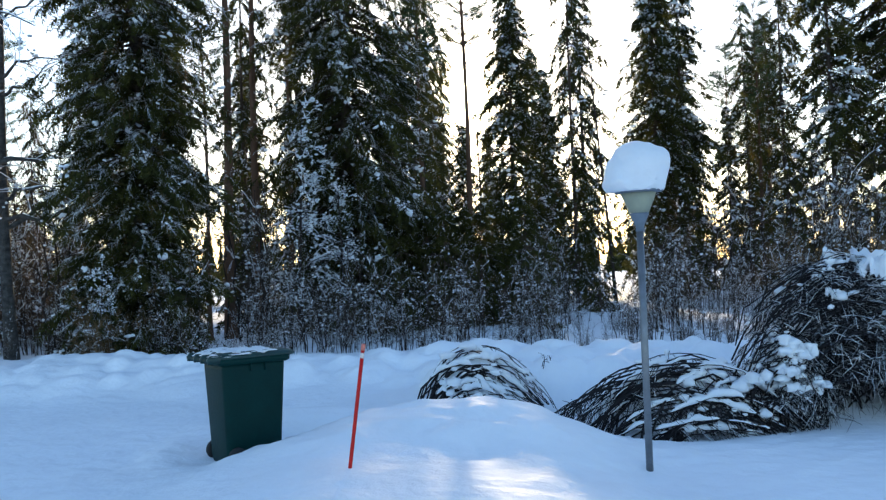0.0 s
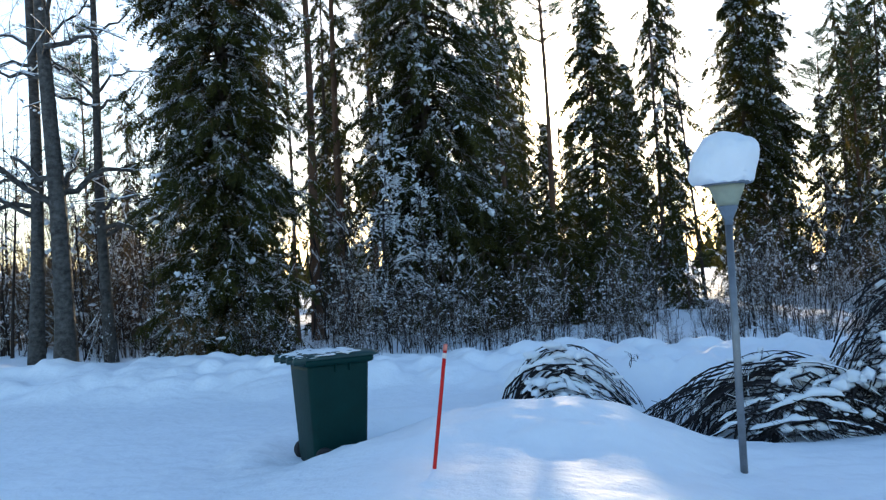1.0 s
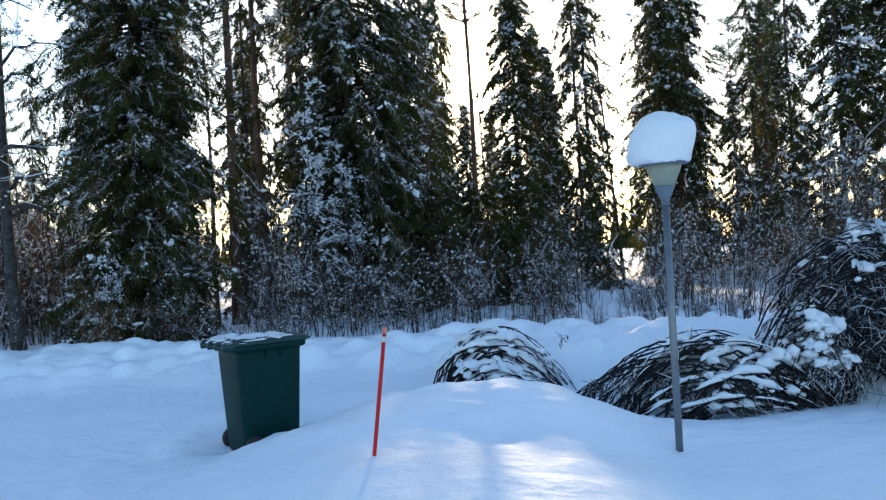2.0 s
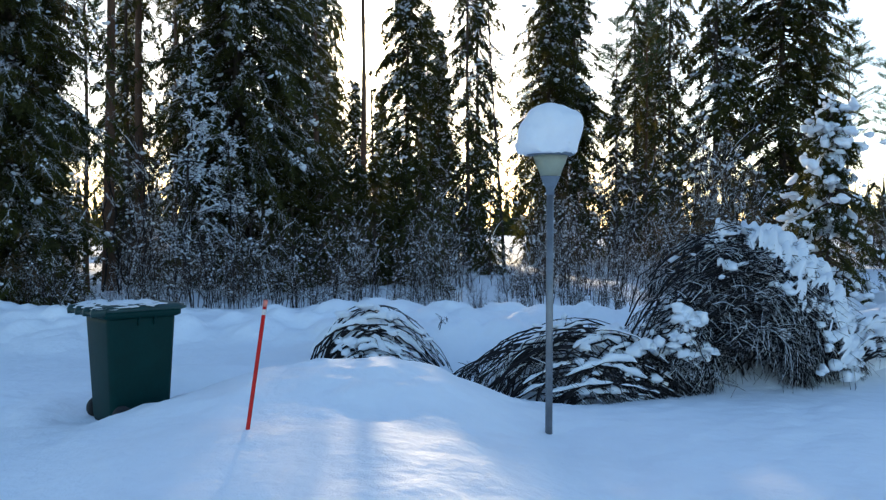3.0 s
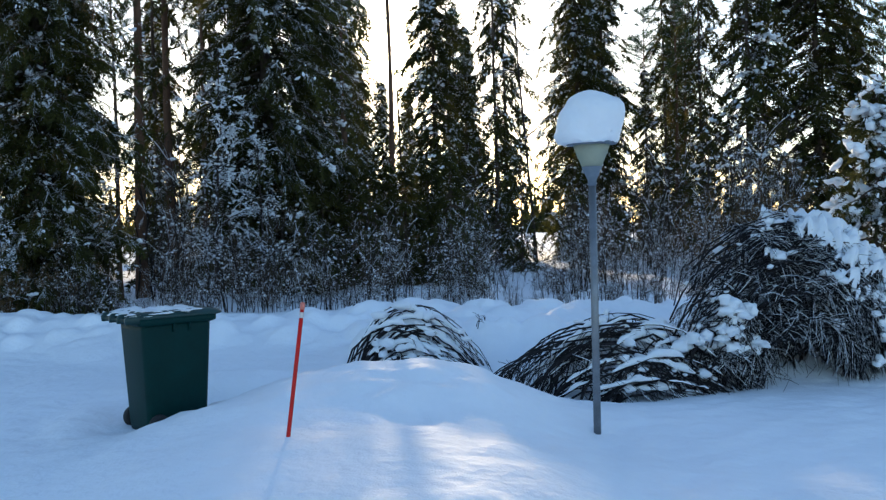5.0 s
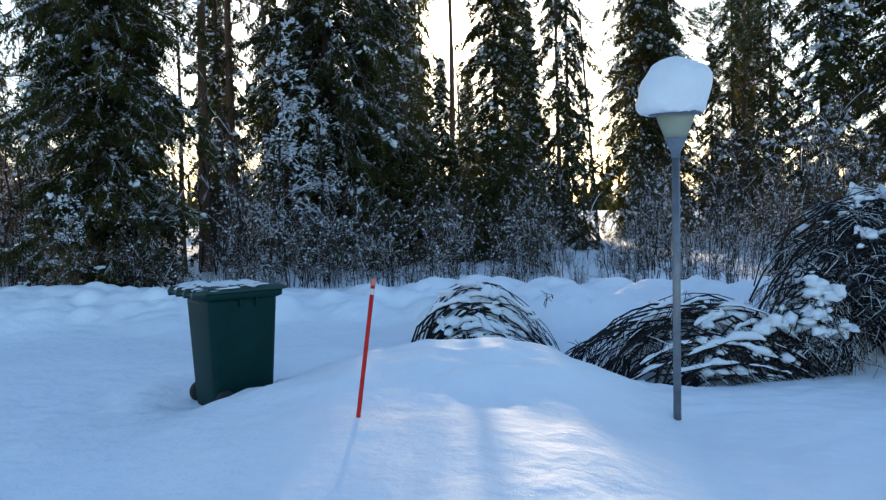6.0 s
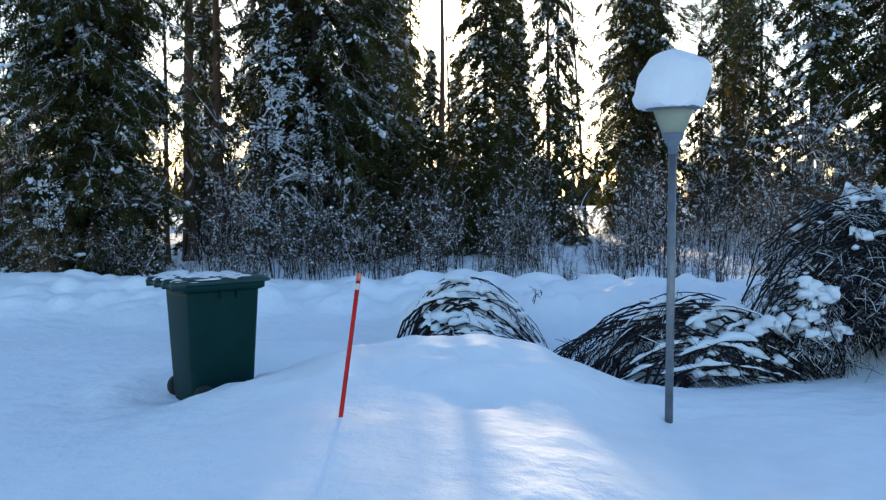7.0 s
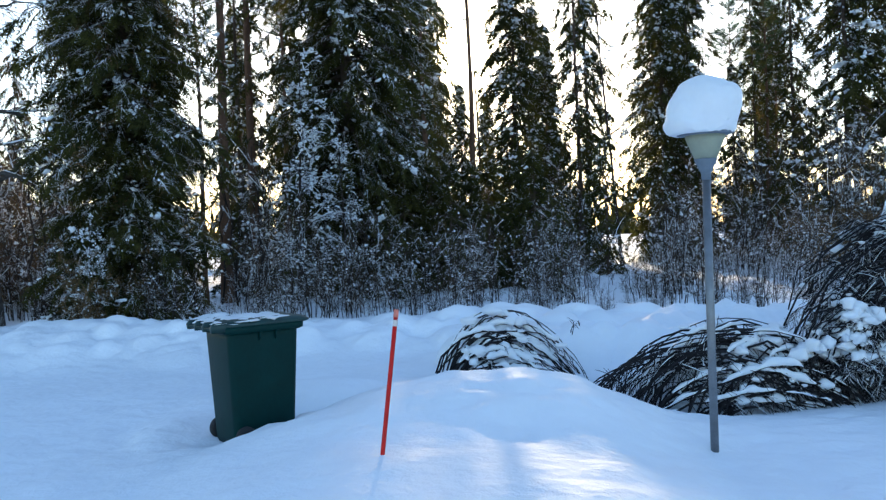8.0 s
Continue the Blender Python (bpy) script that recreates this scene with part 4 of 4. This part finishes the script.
    if not sheet:
        up = np.argwhere(b[..., 2] > 0.45 * size[2])
        at = up[r.integers(0, len(up), 24)]
        k = np.repeat(np.arange(24), 7)
        z = lump * r.uniform(0.35, 0.95, 24)[k] * r.uniform(0.5, 1.0, len(k))
        white.lumps(b[at[:, 0], at[:, 1]][k] + r.normal(0, 1, (len(k), 3)) * z[:, None] * np.array([1.2, 0.9, 0.6]), np.stack([z * r.uniform(0.9, 1.6, len(k)), z, z * 0.8], -1), 2, 0.22)
    tagged(soup_part("twig_tangle", wood, TWIG, bush, "tangle of fine dark twigs"), kind="stuff")
    tagged(soup_part("snow", white, SNOW, bush, "clumps of white snow over the top"), kind="stuff")
    return bush


dome_bush("small bush with snow clumps on its drooping twigs", 33, 4.02, 10.2, (0.62, 0.45, 1.25), 46, 26, 60, 0.105, 0.0, False, 0.7, 0.1)
dome_bush("big domed bush of tangled dark twigs under a snow cap", 34, 5.12, 10.85, (1.58, 1.15, 2.14), 160, 62, 180, 0.125, 0.70, True, 0.55, 0.42)
arched_bush("low dark bush buried under heaped snow", 35, 7.0, 10.8, 0.85, 0.5, 0.6, 24, 0.010, twigs=6, rolls=0.5, hang=0.14, core=0.92, under=0.6)

small_spruce = conifer("young_spruce", "small spruce loaded with thick pads of snow", 19, 3.6, 1.05, 0.15, 120, 26, 0.62, 0.95, 0.05, 1.1, 0.75, template=SPRAY_FINE, snow_size=1.75, full=1.15, snow_long=(1.0, 1.8))
put(small_spruce, 7.88, 13.65, 0, 1.0, True)


# ---- wheelie bin ----
def wheelie_bin():
    # rear of the bin (handle side) towards local -y
    bx = thing("wheelie_bin", pose(BIN_AT[0], BIN_AT[1], 0.0, 0, 0, -50.6) @ Matrix.Diagonal((1.03, 1.03, 1.07, 1)), "dark green plastic wheelie bin standing in the snow", "bin")
    rings = [rounded(0.46, 0.54, 0.0, 0.05), rounded(0.475, 0.56, 0.06, 0.055), rounded(0.535, 0.645, 0.88, 0.055), rounded(0.54, 0.65, 0.955, 0.055)]
    part("body", loft(rings), PLASTIC, bx)
    rim = [rounded(0.56, 0.68, 0.925, 0.05), rounded(0.605, 0.735, 0.94, 0.05), rounded(0.61, 0.74, 0.985, 0.05), rounded(0.58, 0.70, 0.992, 0.05)]
    part("rim", loft(rim), PLASTIC, bx)
    for s in (-1, 1):
        for y in (-0.05, 0.10):
            rib = loft([rounded(0.012, 0.014, 0.86, 0.003, 3, s * 0.272, y), rounded(0.05, 0.016, 0.935, 0.003, 3, s * 0.285, y)])
            part("rib", rib, PLASTIC, bx)
    lid = part("lid", loft([rounded(0.60, 0.76, 0.985, 0.06, 6, 0, 0.02), rounded(0.625, 0.80, 0.992, 0.07, 6, 0, 0.03), rounded(0.625, 0.80, 1.006, 0.07, 6, 0, 0.03),
                            rounded(0.56, 0.72, 1.034, 0.07, 6, 0, 0.02), rounded(0.44, 0.56, 1.046, 0.06, 6, 0, 0.0), rounded(0.38, 0.48, 1.034, 0.06, 6, 0, 0.0)]), PLASTIC_LID, bx)
    part("lid_grip", loft([rounded(0.20, 0.05, 0.975, 0.02, 4, 0, 0.45), rounded(0.24, 0.07, 1.012, 0.02, 4, 0, 0.45)]), PLASTIC_LID, lid)
    bar = Soup()
    a = np.linspace(-0.29, 0.29, 9)
    bar.tubes(np.stack([a, -0.455 + 0 * a, 0.985 + 0 * a], -1)[None], np.full((1, 9), 0.016), 8)
    soup_part("handle", bar, PLASTIC, bx)
    for sx in (-0.27, -0.09, 0.09, 0.27):
        part("hinge", loft([rounded(0.035, 0.13, 0.955, 0.012, 4, sx, -0.41), rounded(0.045, 0.14, 1.0, 0.012, 4, sx, -0.41), rounded(0.03, 0.11, 1.03, 0.012, 4, sx, -0.40)]), PLASTIC_LID, bx)
    ax = Soup()
    ax.tubes(np.array([[(-0.31, -0.21, 0.085), (0, -0.21, 0.085), (0.31, -0.21, 0.085)]]), np.full((1, 3), 0.012), 8)
    soup_part("axle", ax, STEEL, bx)
    for s in (-1, 1):
        w = lathe([(0.05, -0.03), (0.080, -0.03), (0.092, -0.018), (0.092, 0.018), (0.080, 0.03), (0.05, 0.03)], 28)
        bmesh.ops.transform(w, matrix=pose(s * 0.29, -0.21, 0.085, 0, 90, 0), verts=w.verts)
        wheel = part("wheel", w, RUBBER, bx, "black rubber wheel", bevel=0.0)
        h = lathe([(0.055, -0.034), (0.052, 0.036), (0.02, 0.04)], 20)
        bmesh.ops.transform(h, matrix=pose(s * 0.29, -0.21, 0.085, 0, 90, 0), verts=h.verts)
        part("hub", h, RUBBER, wheel)
    r = np.random.default_rng(3)
    white = Soup()
    m = 70
    px, py = r.uniform(-0.26, 0.26, m), -0.36 + 0.74 * r.random(m) ** 1.5
    wide = r.uniform(0.03, 0.10, m)
    white.lumps(np.stack([px, py, 1.036 - 0.25 * np.maximum(0, np.abs(px) - 0.2) - 0.25 * np.maximum(0, np.abs(py) - 0.26)], -1),
                np.stack([wide * r.uniform(0.7, 1.4, m), wide, r.uniform(0.008, 0.018, m)], -1), 2, 0.2)
    cover = new("lid_snow", white.mesh("lid_snow", SNOW))
    cover.matrix_basis = bx.matrix_basis.copy()
    tagged(cover, "thin crust of snow in patches on the bin lid", "snow")


wheelie_bin()


# ---- marker stake ----
def rod(p, q, rad, sides=12, k=5):
    s = Soup()
    t = np.linspace(0, 1, k)[:, None]
    s.tubes((np.array(p) * (1 - t) + np.array(q) * t)[None], np.full((1, k), rad), sides)
    n = s.n
    s.add([p, q], np.zeros((0, 3), int))
    ring = np.arange(sides)
    s.f.append(np.stack([np.full(sides, n), (ring + 1) % sides, ring], -1))
    s.f.append(np.stack([np.full(sides, n + 1), ring + (k - 1) * sides, (ring + 1) % sides + (k - 1) * sides], -1))
    return s


stake = thing("marker_stake", pose(-0.524, 6.338, 0), "thin red plastic snow marker stake leaning in the snow", "stake")
foot, head = np.array((-0.03, -0.045, ground_at(-0.524, 6.338) - 0.25)), np.array((0.113, 0.171, 1.285))
at = lambda s: tuple(foot + (head - foot) * s)
soup_part("shaft", rod(at(0), at(0.955), 0.0155), RED, stake)
soup_part("cap", rod(at(0.955), at(1.0), 0.0175), RED_TIP, stake, "pale worn red cap")
soup_part("reflector", rod(at(0.905), at(0.94), 0.0168), TAPE, stake, "pale reflective band")


# ---- garden lamp ----
LAMP = (2.05, 7.84)
lamp = thing("garden_lamp", pose(*LAMP, 0), "grey steel garden lamp with a frosted cup under heavy snow", "lamp")
part("pole", lathe([(0.034, -0.4), (0.034, 2.20)], 24), STEEL, lamp)
part("collar", lathe([(0.039, 2.15), (0.039, 2.20), (0.056, 2.235), (0.090, 2.31), (0.093, 2.325)], 28), LAMP_GREY, lamp, "grey cone collar")
part("cup", lathe([(0.090, 2.325), (0.114, 2.385), (0.142, 2.45), (0.164, 2.515), (0.158, 2.517), (0.136, 2.45), (0.107, 2.385), (0.080, 2.335)], 36), LAMP_CUP, lamp, "frosted tapering cup")
part("roof", lathe([(0.17, 2.515), (0.225, 2.522), (0.23, 2.535), (0.16, 2.58), (0.04, 2.60)], 36), LAMP_GREY, lamp, "flat grey roof")
part("bulb", lathe([(0.02, 2.33), (0.022, 2.38), (0.035, 2.43), (0.03, 2.48), (0.01, 2.50)], 16), LAMP_CUP, lamp)


def snow_cap(cx, cy, z):
    """The loaf of snow on the lamp: steep sided, fuller to one side, with a ragged skirt."""
    bm = bmesh.new()
    bmesh.ops.create_icosphere(bm, subdivisions=5, radius=1.0)
    for v in bm.verts:
        x, y, h = v.co
        rr = math.hypot(x, y)
        flat = abs(h) ** 0.55 * (1 if h > 0 else -1)
        k = (1 - abs(h) ** (2.7 if h > 0 else 3.6)) ** 0.5
        grow_ = k / max(rr, 1e-4)
        wide = 0.300 - 0.085 * max(0, flat) ** 1.6
        px, py = x * grow_ * wide, y * grow_ * wide * 0.95
        pz = 0.27 + 0.25 * flat
        px += -0.03 * (1 - (pz / 0.5)) + 0.02 * (pz / 0.5)
        n1 = noise.noise(Vector((px * 4, py * 4, pz * 4)))
        n2 = noise.noise(Vector((px * 13 + 5, py * 13, pz * 13)))
        n3 = noise.noise(Vector((px * 27, py * 27 + 9, pz * 27)))
        edge = 1.6 if flat < -0.3 else 0.6
        px, py = px * (1 + 0.15 * n1 + 0.03 * n2 * edge), py * (1 + 0.15 * n1 + 0.03 * n2 * edge)
        pz += (0.016 if flat < -0.2 else 0.004) * n3 + 0.03 * n1 + 0.018 * n2 * edge + (-0.02 * max(0, -px) / 0.3 if flat < 0 else 0)
        if pz < 0.06 and rr < 0.75:
            pz = max(pz, 0.05)
        v.co = (px, py, pz)
    me = bpy.data.meshes.new("snow_cap")
    bm.to_mesh(me)
    bm.free()
    for p in me.polygons:
        p.use_smooth = True
    me.materials.append(SNOW)
    ob = new("snow_cap", me)
    ob.matrix_basis = pose(cx, cy, z)
    return tagged(ob, "tall loaf of white snow sitting on the garden lamp", "snow")


snow_cap(LAMP[0], LAMP[1], 2.475)
